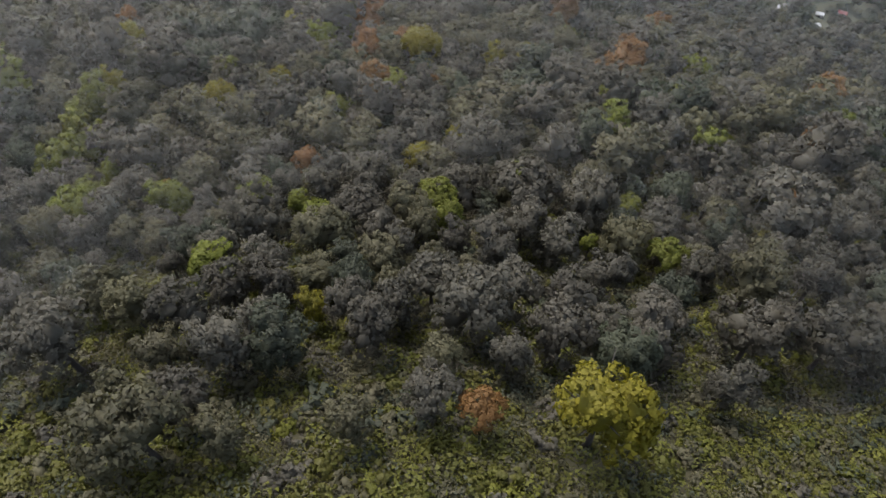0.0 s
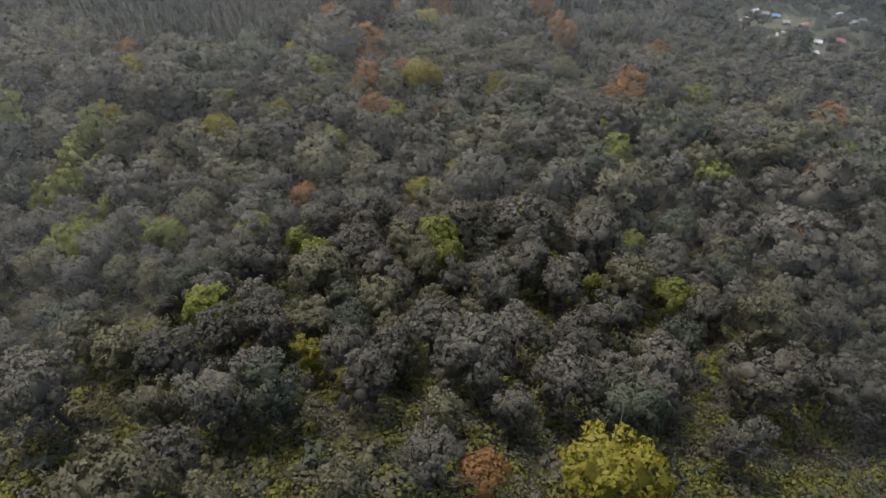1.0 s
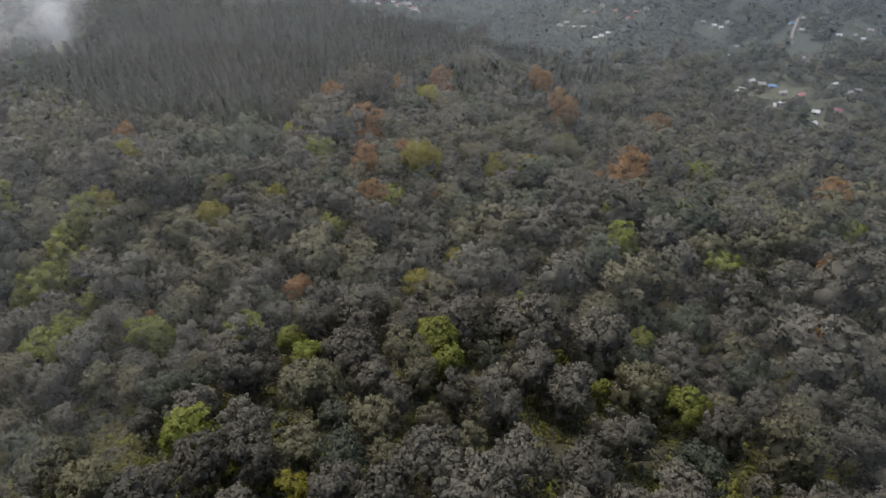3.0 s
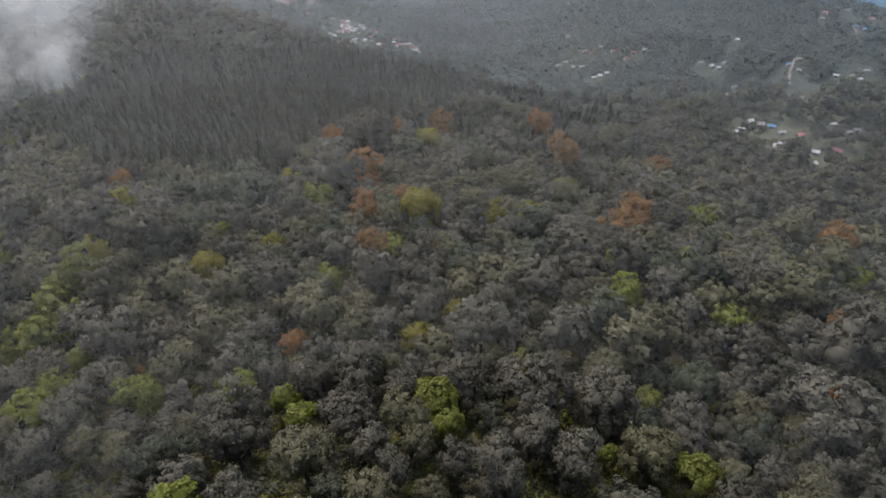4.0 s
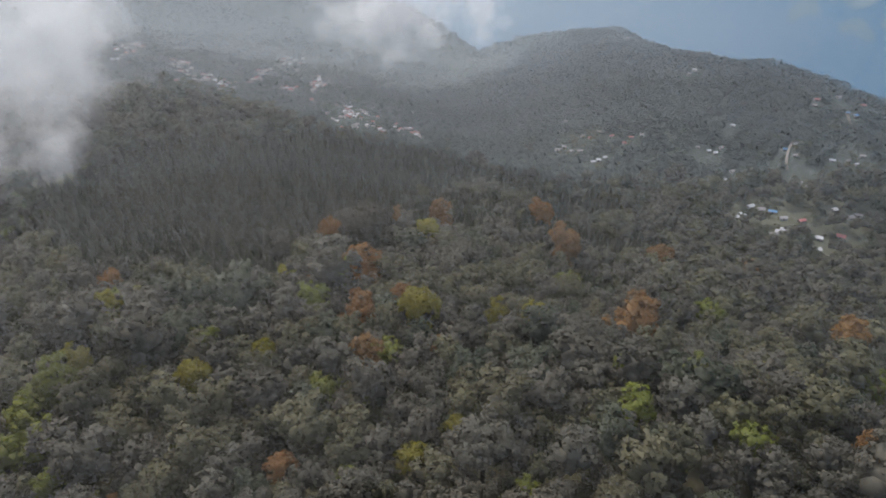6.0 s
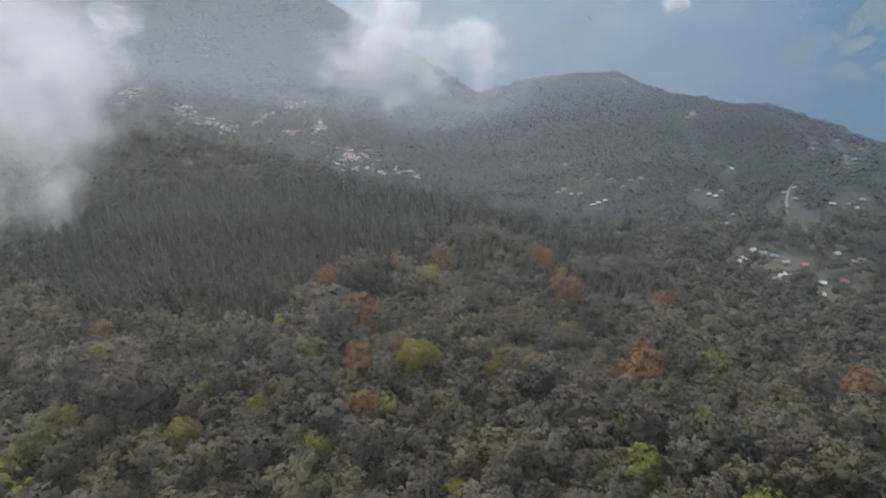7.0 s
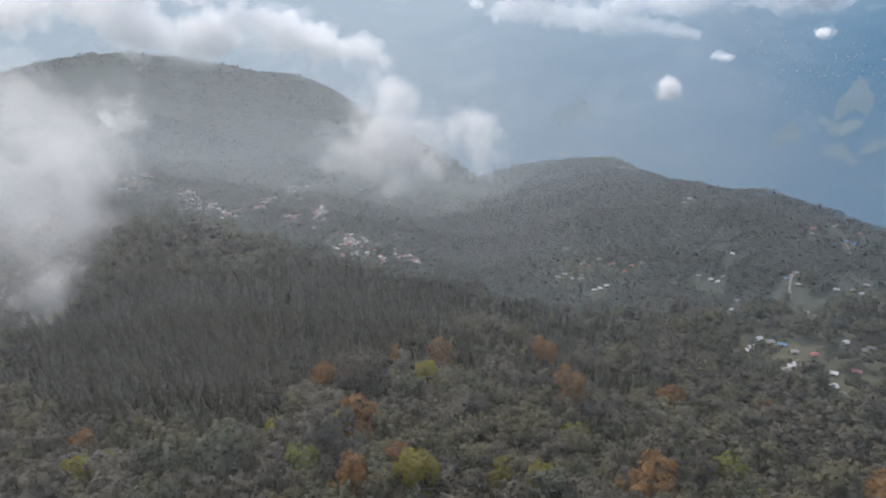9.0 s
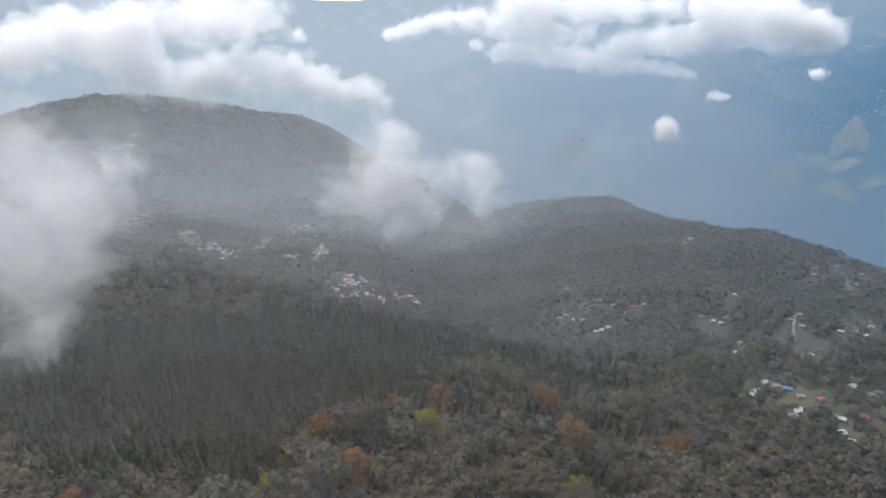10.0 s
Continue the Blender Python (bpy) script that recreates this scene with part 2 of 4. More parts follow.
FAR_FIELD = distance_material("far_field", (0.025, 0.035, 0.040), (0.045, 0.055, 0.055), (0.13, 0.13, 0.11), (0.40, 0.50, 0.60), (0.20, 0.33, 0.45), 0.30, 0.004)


# ---- mesh helpers ----
def mesh_of(name, verts, faces, mats, tone=None, which=None, flat=True, normals=None):
    """A mesh from arrays; all faces have the same number of corners."""
    me = bpy.data.meshes.new(name)
    verts, faces = np.asarray(verts, np.float32), np.asarray(faces, np.int32)
    k = faces.shape[1]
    me.vertices.add(len(verts))
    me.vertices.foreach_set("co", verts.ravel())
    me.loops.add(faces.size)
    me.loops.foreach_set("vertex_index", faces.ravel())
    me.polygons.add(len(faces))
    me.polygons.foreach_set("loop_start", np.arange(0, faces.size, k, dtype=np.int32))
    for m in mats:
        me.materials.append(m)
    if which is not None:
        me.polygons.foreach_set("material_index", np.asarray(which, np.int32))
    me.update(calc_edges=True)
    me.polygons.foreach_set("use_smooth", np.full(len(faces), not flat or normals is not None))
    if normals is not None:
        me.attributes.new("custom_normal", "FLOAT_VECTOR", "POINT").data.foreach_set("vector", np.asarray(normals, np.float32).ravel())
    if tone is not None:
        me.attributes.new("tone", "FLOAT", "POINT").data.foreach_set("value", np.asarray(tone, np.float32))
    me.validate()
    return me


def part(name, me, parent, label=""):
    ob = new(name, me)
    ob.parent = parent
    return tagged(ob, label) if label else ob


def ico():
    g = (1 + 5 ** 0.5) / 2
    v = np.array([(-1, g, 0), (1, g, 0), (-1, -g, 0), (1, -g, 0), (0, -1, g), (0, 1, g), (0, -1, -g), (0, 1, -g), (g, 0, -1), (g, 0, 1), (-g, 0, -1), (-g, 0, 1)])
    f = [(0, 11, 5), (0, 5, 1), (0, 1, 7), (0, 7, 10), (0, 10, 11), (1, 5, 9), (5, 11, 4), (11, 10, 2), (10, 7, 6), (7, 1, 8)]
    f += [(3, 9, 4), (3, 4, 2), (3, 2, 6), (3, 6, 8), (3, 8, 9), (4, 9, 5), (2, 4, 11), (6, 2, 10), (8, 6, 7), (9, 8, 1)]
    return v / np.linalg.norm(v[0]), np.array(f)


ICO_V, ICO_F = ico()


def joined(pieces):
    """Verts and triangles of several (verts, faces) in one."""
    vs, fs, at = [], [], 0
    for v, f in pieces:
        vs.append(v)
        fs.append(np.asarray(f) + at)
        at += len(v)
    return np.concatenate(vs), np.concatenate(fs)


def balls(rng, centres, radii, rough=0.18):
    """Rough little balls, in one array."""
    n = len(centres)
    v = ICO_V[None] * (1 + rng.normal(0, rough, (n, 12, 1))) * np.asarray(radii)[:, None, None] + np.asarray(centres)[:, None]
    f = ICO_F[None] + 12 * np.arange(n)[:, None, None]
    return v.reshape(-1, 3), f.reshape(-1, 3)


def leaf_clumps(rng, places, normals, size):
    """Small sprays of leaves, facing roughly along the normals."""
    n = len(places)
    nn = normals + rng.normal(0, 0.42, (n, 3))
    nn /= np.linalg.norm(nn, axis=1, keepdims=True)
    a = np.cross(nn, rng.normal(0, 1, (n, 3)))
    a /= np.linalg.norm(a, axis=1, keepdims=True)
    b = np.cross(nn, a)
    s = size * rng.uniform(0.55, 1.35, (n, 1))
    w = s * rng.uniform(0.5, 1.0, (n, 1))
    q = np.stack([places - a * s, places + a * s * 0.7 - b * w, places + a * s * rng.uniform(0.1, 0.9, (n, 1)) + b * w + nn * s * 0.2], 1)
    return q.reshape(-1, 3), np.arange(3 * n).reshape(-1, 3)


def crown(seed, limbs, lobes, clumps, size, flat=0.9, low=-0.35, lift=0.2):
    """A crown of radius 1 about its middle: a few great limbs, each a heap of small leafy lobes, with gaps between."""
    rng = np.random.default_rng(seed)
    k = np.arange(limbs)
    up = low + (0.72 - low) * (1 - (k + 0.4) / limbs) + rng.normal(0, 0.07, limbs)
    turn = k * 2.39996 + rng.normal(0, 0.4, limbs)
    side = np.sqrt(np.clip(1 - np.clip(up, -1, 1) ** 2, 0.1, 1)) * rng.uniform(0.34, 0.52, limbs)
    mid = np.stack([side * np.cos(turn), side * np.sin(turn), up * flat], 1)
    big = rng.uniform(0.44, 0.58, limbs)
    d = rng.normal(0, 1, (limbs, lobes, 3)) * (1, 1, 0.8) + mid[:, None] * 1.4 + np.array([0, 0, 0.25])
    d /= np.linalg.norm(d, axis=2, keepdims=True)
    c = (mid[:, None] + d * big[:, None, None] * rng.uniform(0.72, 0.95, (limbs, lobes, 1))).reshape(-1, 3)
    r = (big[:, None] * rng.uniform(0.24, 0.42, (limbs, lobes))).ravel()
    heart = np.concatenate([mid, [[0, 0, 0.05]]])
    ball_at, ball_r = heart, np.concatenate([big * 0.47, [0.42]])
    v0, f0 = balls(rng, ball_at, ball_r, 0.12)
    pick = rng.choice(len(c), clumps, p=r ** 2 / (r ** 2).sum())
    e = rng.normal(0, 1, (clumps, 3)) + 0.8 * d.reshape(-1, 3)[pick] + np.array([0, 0, 0.3])
    e /= np.linalg.norm(e, axis=1, keepdims=True)
    p = c[pick] + e * r[pick, None] * rng.uniform(0.45, 1.20, (clumps, 1))
    v, f = joined([(v0, f0), leaf_clumps(rng, p, e, size)])
    soft = np.concatenate([v0 - np.repeat(ball_at, 12, 0), np.repeat(e, 3, 0)])
    soft /= np.linalg.norm(soft, axis=1, keepdims=True)
    out = v / (np.linalg.norm(v, axis=1, keepdims=True) + 1e-6)
    soft = soft + 1.15 * out + rng.normal(0, 1, soft.shape) * np.where(np.arange(len(v)) < len(v0), 0.10, 0.34)[:, None] + np.array([0, 0, lift])
    return v, f, soft / np.linalg.norm(soft, axis=1, keepdims=True)


def tube(path, radii, sides=6):
    """A tapering round stick along a path."""
    path, rings = np.asarray(path, float), []
    for i, p in enumerate(path):
        d = path[min(i + 1, len(path) - 1)] - path[max(i - 1, 0)]
        d /= np.linalg.norm(d)
        a = np.cross(d, (0.3, 0.9, 0.1))
        a /= np.linalg.norm(a)
        b = np.cross(d, a)
        t = np.arange(sides) * 2 * np.pi / sides
        rings.append(p + radii[i] * (np.cos(t)[:, None] * a + np.sin(t)[:, None] * b))
    f = []
    for i in range(len(path) - 1):
        for j in range(sides):
            q, w = i * sides + j, i * sides + (j + 1) % sides
            f += [(q, w, w + sides), (q, w + sides, q + sides)]
    return np.concatenate(rings), np.array(f)


def trunk(seed, height, base, limbs=5, reach=0.35):
    """A tapered trunk with limbs that go up into the crown."""
    rng = np.random.default_rng(seed)
    bend = rng.normal(0, 0.04 * height, 2)
    path = [(bend[0] * t * t, bend[1] * t * t, height * t) for t in (0, 0.25, 0.5, 0.75, 1)]
    out = [tube(path, [base * 1.35, base, base * 0.8, base * 0.6, base * 0.3])]
    for i in range(limbs):
        t = rng.uniform(0.45, 0.85)
        s = np.array([bend[0] * t * t, bend[1] * t * t, height * t])
        a = i * 2.4 + rng.uniform(0, 1)
        e = s + np.array([math.cos(a), math.sin(a), 0.8]) * height * reach * rng.uniform(0.7, 1.1)
        out.append(tube([s, (s + e) / 2 + (0, 0, -0.03 * height), e], [base * 0.45, base * 0.3, base * 0.1], 5))
    return joined(out)


def conifer(seed, tiers, points):
    """A narrow cone of drooping boughs in uneven whorls, height 1, foot at 0."""
    rng = np.random.default_rng(seed)
    pieces, ways = [], []
    for i in range(tiers):
        t = i / tiers
        z, r = 0.12 + 0.84 * t, 0.25 * (1 - t) ** 0.88 + 0.010
        for j in range(points - int(4 * t)):
            a = j * 2 * np.pi / (points - int(4 * t)) + rng.uniform(-0.35, 0.35) + i
            out = np.array([math.cos(a), math.sin(a), 0.0])
            across = np.array([-out[1], out[0], 0.0])
            rr, w = r * rng.uniform(0.7, 1.25), r * rng.uniform(0.42, 0.7)
            top = np.array([0, 0, z + 0.10])
            tip = out * rr + np.array([0, 0, z - 0.05 * rng.uniform(0.3, 1.2)])
            mid = out * rr * 0.62 + np.array([0, 0, z + 0.015])
            pieces.append((np.array([top, mid - across * w, tip, mid + across * w]), np.array([(0, 1, 2), (0, 2, 3)])))
            ways += [out * 0.6 + np.array([0, 0, 0.6]), out - across * 0.7 + np.array([0, 0, 0.3]), out + np.array([0, 0, 0.15]), out + across * 0.7 + np.array([0, 0, 0.3])]
    v, f = joined(pieces)
    n = np.array(ways) + rng.normal(0, 0.12, v.shape)
    return v, f, n / np.linalg.norm(n, axis=1, keepdims=True)


def scattered(rng, variants, x, y, z, sx, sz, lean=0.05):
    """Many copies of a few shapes as one array: corners, faces, a tone for each copy, and the normals."""
    vs, fs, ts, ns, at = [], [], [], [], 0
    kind = rng.integers(0, len(variants), len(x))
    for k, (v0, f0, n0) in enumerate(variants):
        i = np.nonzero(kind == k)[0]
        if not len(i):
            continue
        a = rng.uniform(0, 2 * np.pi, len(i))
        c, s = np.cos(a)[:, None], np.sin(a)[:, None]
        tilt = rng.normal(0, lean, (len(i), 2))
        px, py, pz = v0[None, :, 0], v0[None, :, 1], v0[None, :, 2]
        wz = pz * sz[i, None]
        wx = (px * c - py * s) * sx[i, None] + tilt[:, :1] * wz
        wy = (px * s + py * c) * sx[i, None] + tilt[:, 1:] * wz
        v = np.stack([wx + x[i, None], wy + y[i, None], wz + z[i, None]], -1).reshape(-1, 3)
        nx, ny = n0[None, :, 0], n0[None, :, 1]
        ns.append(np.stack([nx * c - ny * s, nx * s + ny * c, np.broadcast_to(n0[None, :, 2], (len(i), len(n0)))], -1).reshape(-1, 3))
        fs.append((f0[None] + len(v0) * np.arange(len(i))[:, None, None]).reshape(-1, 3) + at)
        vs.append(v)
        ts.append(np.repeat(rng.uniform(0, 1, len(i)), len(v0)))
        at += len(v)
    return np.concatenate(vs), np.concatenate(fs), np.concatenate(ts), np.concatenate(ns)


# ---- the ground: one sheet to the horizon ----
def spaced(near, step, far, count):
    """Even steps to the near distance, then wider and wider ones to the far."""
    a = np.arange(0, near, step)
    b = near * (far / near) ** (np.arange(count + 1) / count)
    return np.concatenate([a, b])


def sheet(xs, ys, lift):
    gx, gy = np.meshgrid(xs, ys)
    z = lie(gx, gy) + lift(gx, gy)
    v = np.stack([gx, gy, z], -1).reshape(-1, 3)
    w = len(xs)
    i = (np.arange(len(ys) - 1)[:, None] * w + np.arange(w - 1)[None]).ravel()
    return v, np.stack([i, i + 1, i + w + 1, i + w], 1)


def open_ground(x, y):
    """Fields and clearings, where the woods thin out."""
    spots = ((228, 386, 24), (250, 366, 22), (329, 468, 20), (268, 460, 15), (290, 425, 22), (-199, 296, 21), (122, 535, 20), (-80, 562, 20), (-218, 600, 24), (-160, 660, 30))
    return sum(bump(x, y, *q) for q in spots)


def hill_lift(x, y):
    """How far the far hill's own sheet stands over the ground."""
    return -9 + 11 * smooth(640, 720, y - 1.1 * np.clip(x + 20, 0, 400))


half_x = spaced(260, 5, 5200, 46)
xs = np.concatenate([-half_x[:0:-1], half_x])
ys = np.concatenate([-spaced(140, 8, 900, 14)[:0:-1], spaced(560, 5, 5200, 60)])
v, f = sheet(xs, ys, lambda x, y: 0 * x)
mid = v[f].mean(1)
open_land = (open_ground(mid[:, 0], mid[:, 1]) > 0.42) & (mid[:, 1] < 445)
# past y 432 the floor takes the haze-tinted colour
tagged(new("ground", mesh_of("ground", v, f, [SOIL, MEADOW, HAZED_GROUND], which=np.where(open_land, 1, np.where(mid[:, 1] > 432, 2, 0)), flat=False)),
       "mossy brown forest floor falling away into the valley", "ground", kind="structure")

# ---- far hills beyond the villages ----
xs = np.linspace(-1150, 900, 170)
ys = np.linspace(585, 1500, 100)
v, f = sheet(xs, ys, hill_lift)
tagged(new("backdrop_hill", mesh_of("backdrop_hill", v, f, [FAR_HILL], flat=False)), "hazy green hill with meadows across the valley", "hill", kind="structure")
ang = np.radians(np.linspace(-64, 64, 170))
rad = np.linspace(1350, 4850, 130)
ga, gr = np.meshgrid(ang, rad)
gx, gy = gr * np.sin(ga), gr * np.cos(ga)


def far_side(a, r):
    """Height of the far side of the valley at a bearing and a distance."""
    z = lie(r * np.sin(a), r * np.cos(a)) - 20 + 34 * smooth(1350, 1600, r)
    z += (70 + 70 * np.sin(a * 9 + r / 700)) * smooth(1800, 3400, r)
    return z + (40 + 40 * np.sin(a * 23 + 2 + r / 900)) * smooth(1900, 3600, r)


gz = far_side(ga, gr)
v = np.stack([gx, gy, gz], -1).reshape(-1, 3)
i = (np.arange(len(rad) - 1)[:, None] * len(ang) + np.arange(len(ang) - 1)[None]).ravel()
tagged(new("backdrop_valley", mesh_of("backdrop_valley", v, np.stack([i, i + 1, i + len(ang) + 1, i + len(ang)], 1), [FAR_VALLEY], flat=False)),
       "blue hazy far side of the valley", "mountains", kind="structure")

# ---- fields and specks of houses on the far side ----
for bearing, r, w, d in ((33.1, 3028, 128, 319), (32.4, 2819, 156, 116), (33, 2564, 118, 122), (29.1, 2613, 96, 193), (11.6, 2753, 178, 193), (35.1, 2666, 74, 120)):
    a0 = radians(bearing)
    la, lr = np.meshgrid(np.linspace(a0 - w / r / 2, a0 + w / r / 2, 8), np.linspace(r - d / 2, r + d / 2, 8))
    lu, lv = (la - a0) * 2 * r / w, (lr - r) * 2 / d
    la, lr = a0 + lu * np.sqrt(1 - lv * lv / 2) * w / r / 2, r + lv * np.sqrt(1 - lu * lu / 2) * d / 2 + 0.3 * d * np.sin(la * 90 + r)
    v = np.stack([lr * np.sin(la), lr * np.cos(la), far_side(la, lr) + 4], -1).reshape(-1, 3)
    i = (np.arange(7)[:, None] * 8 + np.arange(7)[None]).ravel()
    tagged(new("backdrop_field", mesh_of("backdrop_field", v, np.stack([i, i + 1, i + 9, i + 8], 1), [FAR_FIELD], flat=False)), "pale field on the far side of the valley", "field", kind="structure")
g = np.random.default_rng(17)
a, r = np.radians(g.normal(30.5, 3.6, 130)), g.normal(3450, 260, 130)
box = np.array([(-1, -1, 0), (1, -1, 0), (1, 1, 0), (-1, 1, 0), (-1, -1, 1), (1, -1, 1), (1, 1, 1), (-1, 1, 1)]) * (4.5, 4.0, 5.0)
quads = np.array([(0, 1, 5, 4), (1, 2, 6, 5), (2, 3, 7, 6), (3, 0, 4, 7), (4, 5, 6, 7)])
v = (box[None] * g.uniform(0.4, 0.85, (130, 1, 1)) + np.stack([r * np.sin(a), r * np.cos(a), far_side(a, r) + 2], -1)[:, None]).reshape(-1, 3)
tagged(new("distant_town", mesh_of("distant_town", v, (quads[None] + 8 * np.arange(130)[:, None, None]).reshape(-1, 4), [TIN])), "scattered pale houses on the far hillside", "town", kind="stuff")

# ---- broadleaf trees near the camera ----
LOOKS = {
    "grey": (GREY, "grey-green broadleaf tree in the wood on the slope"),
    "olive": (OLIVE, "olive-green broadleaf tree in the wood on the slope"),
    "green": (GREEN, "dark green broadleaf tree in the wood on the slope"),
    "yellow": (YELLOW, "bright yellow autumn tree among grey-green trees"),
    "fresh": (FRESH, "yellow-green broadleaf tree among grey-green trees"),
    "rust": (RUST, "rust-red autumn tree among grey-green trees"),
}
CROWN_SHAPES = [crown(11 + k, (8, 6, 10, 7, 9, 7)[k], 14, 3000, 0.060, (0.95, 0.8, 1.25, 0.9, 1.05, 1.4)[k], (-0.35, -0.2, -0.6, -0.3, -0.5, -0.6)[k]) for k in range(6)]
TRUNK_SHAPES = [trunk(31 + k, 1.0, 0.030, 5) for k in range(6)]
CROWN_MESH, TRUNK_MESH = {}, [mesh_of("trunk", *TRUNK_SHAPES[k], [BARK], flat=False) for k in range(6)]
for look_name, (mat, _) in LOOKS.items():
    for k in range(6):
        v, f, soft = CROWN_SHAPES[k]
        CROWN_MESH[look_name, k] = mesh_of("crown", v, f, [mat], normals=soft)
rng = np.random.default_rng(5)
standing = []

# ---- where the houses stand, which the woods leave free ----
TIN_HOUSES = [(203, 387), (196, 383), (212, 396), (270, 395), (215, 361), (220, 364), (239, 357), (219, 452), (222, 449), (268, 439), (262, 437), (183, 462), (221, 485), (217, 489),
              (284, 487), (306, 468), (244, 515), (125, 493), (130, 494), (112, 518), (241, 612), (272, 656), (232, 344), (232, 336), (321, 461), (222, 782), (243, 327), (136, 497)]
OLD_HOUSES = [(217, 391), (225, 377), (209, 356), (203, 361), (276, 386), (227, 462), (214, 445), (272, 433), (178, 468), (210, 495), (227, 490), (317, 466), (330, 470), (279, 473), (321, 538),
              (348, 551), (124, 535), (138, 536), (107, 527), (119, 515), (101, 524), (116, 574), (212, 790), (191, 769), (234, 606), (230, 772), (171, 519), (285, 391), (217, 774)]
RED_HOUSES = [(236, 374), (256, 361), (255, 454), (129, 529), (161, 517), (146, 524), (154, 510), (326, 546), (367, 544), (250, 325)]
BLUE_HOUSES = [(222, 386), (274, 482), (350, 524), (345, 528)]
HAMLETS = [(-353, 678, 8, 10, 9), (-304, 632, 5, 11, 14), (-251, 623, 4, 5, 8), (-227, 600, 8, 8, 16), (-203, 593, 5, 7, 7), (-180, 640, 3, 24, 12), (-162, 690, 7, 12, 14), (-145, 610, 4, 3, 7),
           (-125, 636, 4, 20, 18), (-83, 562, 8, 9, 30), (-58, 547, 7, 2, 8), (-31, 566, 8, 4, 14), (-458, 938, 5, 9, 7), (-510, 1110, 6, 5, 4), (-480, 1014, 9, 12, 5)]
place = np.random.default_rng(20)
hamlet = [(cx + place.normal(0, dx), cy + place.normal(0, dy)) for cx, cy, dx, dy, many in HAMLETS for _ in range(int(1.4 * many))]
for x, y in TIN_HOUSES + OLD_HOUSES + RED_HOUSES + BLUE_HOUSES:
    standing += [(x, y, 4.5), (x - 3.4, y - 5, 4.5), (x - 7, y - 10.5, 4.0)]
for x, y in hamlet:
    standing += [(x, y, 2.4), (x + 0.4, y - 3.5, 2.4), (x + 0.8, y - 7, 2.0)]


def broadleaf(kind, x, y, radius, shapes=(0, 1, 2, 3, 4, 5)):
    """One tree: an empty at its foot with a trunk and a crown."""
    k = int(rng.choice(shapes))
    tall = radius * rng.uniform(1.5, 1.9) + 4.6
    z = float(lie(x, y))
    tree = new("broadleaf_tree")
    tree.empty_display_size = 0.5
    tree.matrix_world = Matrix.Translation((x, y, z - 0.3)) @ Matrix.Rotation(rng.uniform(0, 6.28), 4, "Z")
    tagged(tree, LOOKS[kind][1], "tree", "trees on the near slope")
    t = part("trunk", TRUNK_MESH[k], tree)
    t.scale = (tall * 0.95, tall * 0.95, tall * 0.86)
    c = part("crown", CROWN_MESH[kind, k], tree)
    c.location = (0, 0, tall - radius * 0.85)
    c.scale = (radius, radius * rng.uniform(0.88, 1.1), radius * rng.uniform(0.9, 1.12))
    standing.append((x, y, radius))
    return tree


YELLOWS = [(19, 30, 6.7), (-21, 55, 3.1), (-95, 168, 4.6), (31, 188, 5.8), (108, 177, 4.3), (-6, 121, 4.6), (4, 132, 2.9), (-95, 149, 4.4), (-93, 180, 2.6), (19,
    191, 4.8), (-49, 157, 4.2), (-64, 145, 5), (110, 206, 3.5), (-6, 268, 5.9), (49, 232, 3.6), (-54, 206, 3.9), (-37, 212, 3.6), (-7, 181, 7.6)]
OLIVES = [(-35, 27, 6.4), (-26, 28, 3.5), (-11, 29, 3.1), (0, 42, 3.1), (-85, 145, 4.4), (-74, 128, 5.4), (-50, 129, 3.7), (58, 66, 6.4), (12, 198, 6.1), (48,
    215, 6.3), (2, 253, 6.1)]
GREYS = [(-33, 33, 4.8), (-55, 44, 6.8), (-31, 44, 5.3), (-40, 52, 5.2), (-1, 33, 3.7), (42, 39, 4.2), (51, 51, 6.7), (18, 48, 5.4), (5, 52, 6.9), (-8, 53,
    4.4), (-29, 61, 4.7), (64, 50, 6.5), (-18, 97, 5.2), (10, 120, 8.5), (19, 97, 8), (76, 89, 9.7), (90, 108, 9.4), (-28, 51, 3.6), (-30, 237, 12), (-61,
    226, 6), (9, 235, 8.7)]
FRESHES = [(-40, 66, 4.5), (-81, 92, 5.4), (-64, 99, 5.6), (-44, 101, 5.1), (-33, 99, 3.2), (-20, 114, 3.5), (-28, 92, 3.5), (-1, 95, 5.2), (19, 111, 3.6), (46,
    102, 3.7), (-85, 113, 3.6), (-30, 144, 4.6), (-83, 102, 3.6), (53, 161, 3.7), (-96, 141, 6), (1, 88, 4.1), (48, 80, 4.5), (33, 86, 2.3)]
RUSTS = [(5, 31, 2.9), (-25, 178, 6), (-20, 154, 5.7), (65, 189, 9.6), (-35, 117, 3.8), (81, 98, 3.9), (96, 119, 4.4), (-1, 168, 3.1), (-70, 111, 1.3), (-13,
    193, 4), (-45, 245, 6.3), (-28, 212, 7.2), (-21, 292, 4.5), (0, 291, 6.9), (50, 298, 7.2), (56, 264, 8.5), (112, 289, 6.5), (160, 289, 6.3), (-45,
    209, 3.9), (-139, 197, 2.9), (-102, 183, 3.8), (167, 237, 4.3), (168, 220, 7.7)]
for kind, places in (("yellow", YELLOWS), ("olive", OLIVES), ("grey", GREYS), ("fresh", FRESHES), ("rust", RUSTS)):
    for x, y, r in places:
        broadleaf(kind, x, y, r, (0, 1, 3))

CONIFERS = [(-170, 249), (-178, 265), (-179, 298), (-177, 321), (-159, 332), (-124, 366), (-70, 424), (-3, 436), (-27, 357), (-32, 288), (-54, 262), (-68, 240), (-75, 201), (-125, 215)]


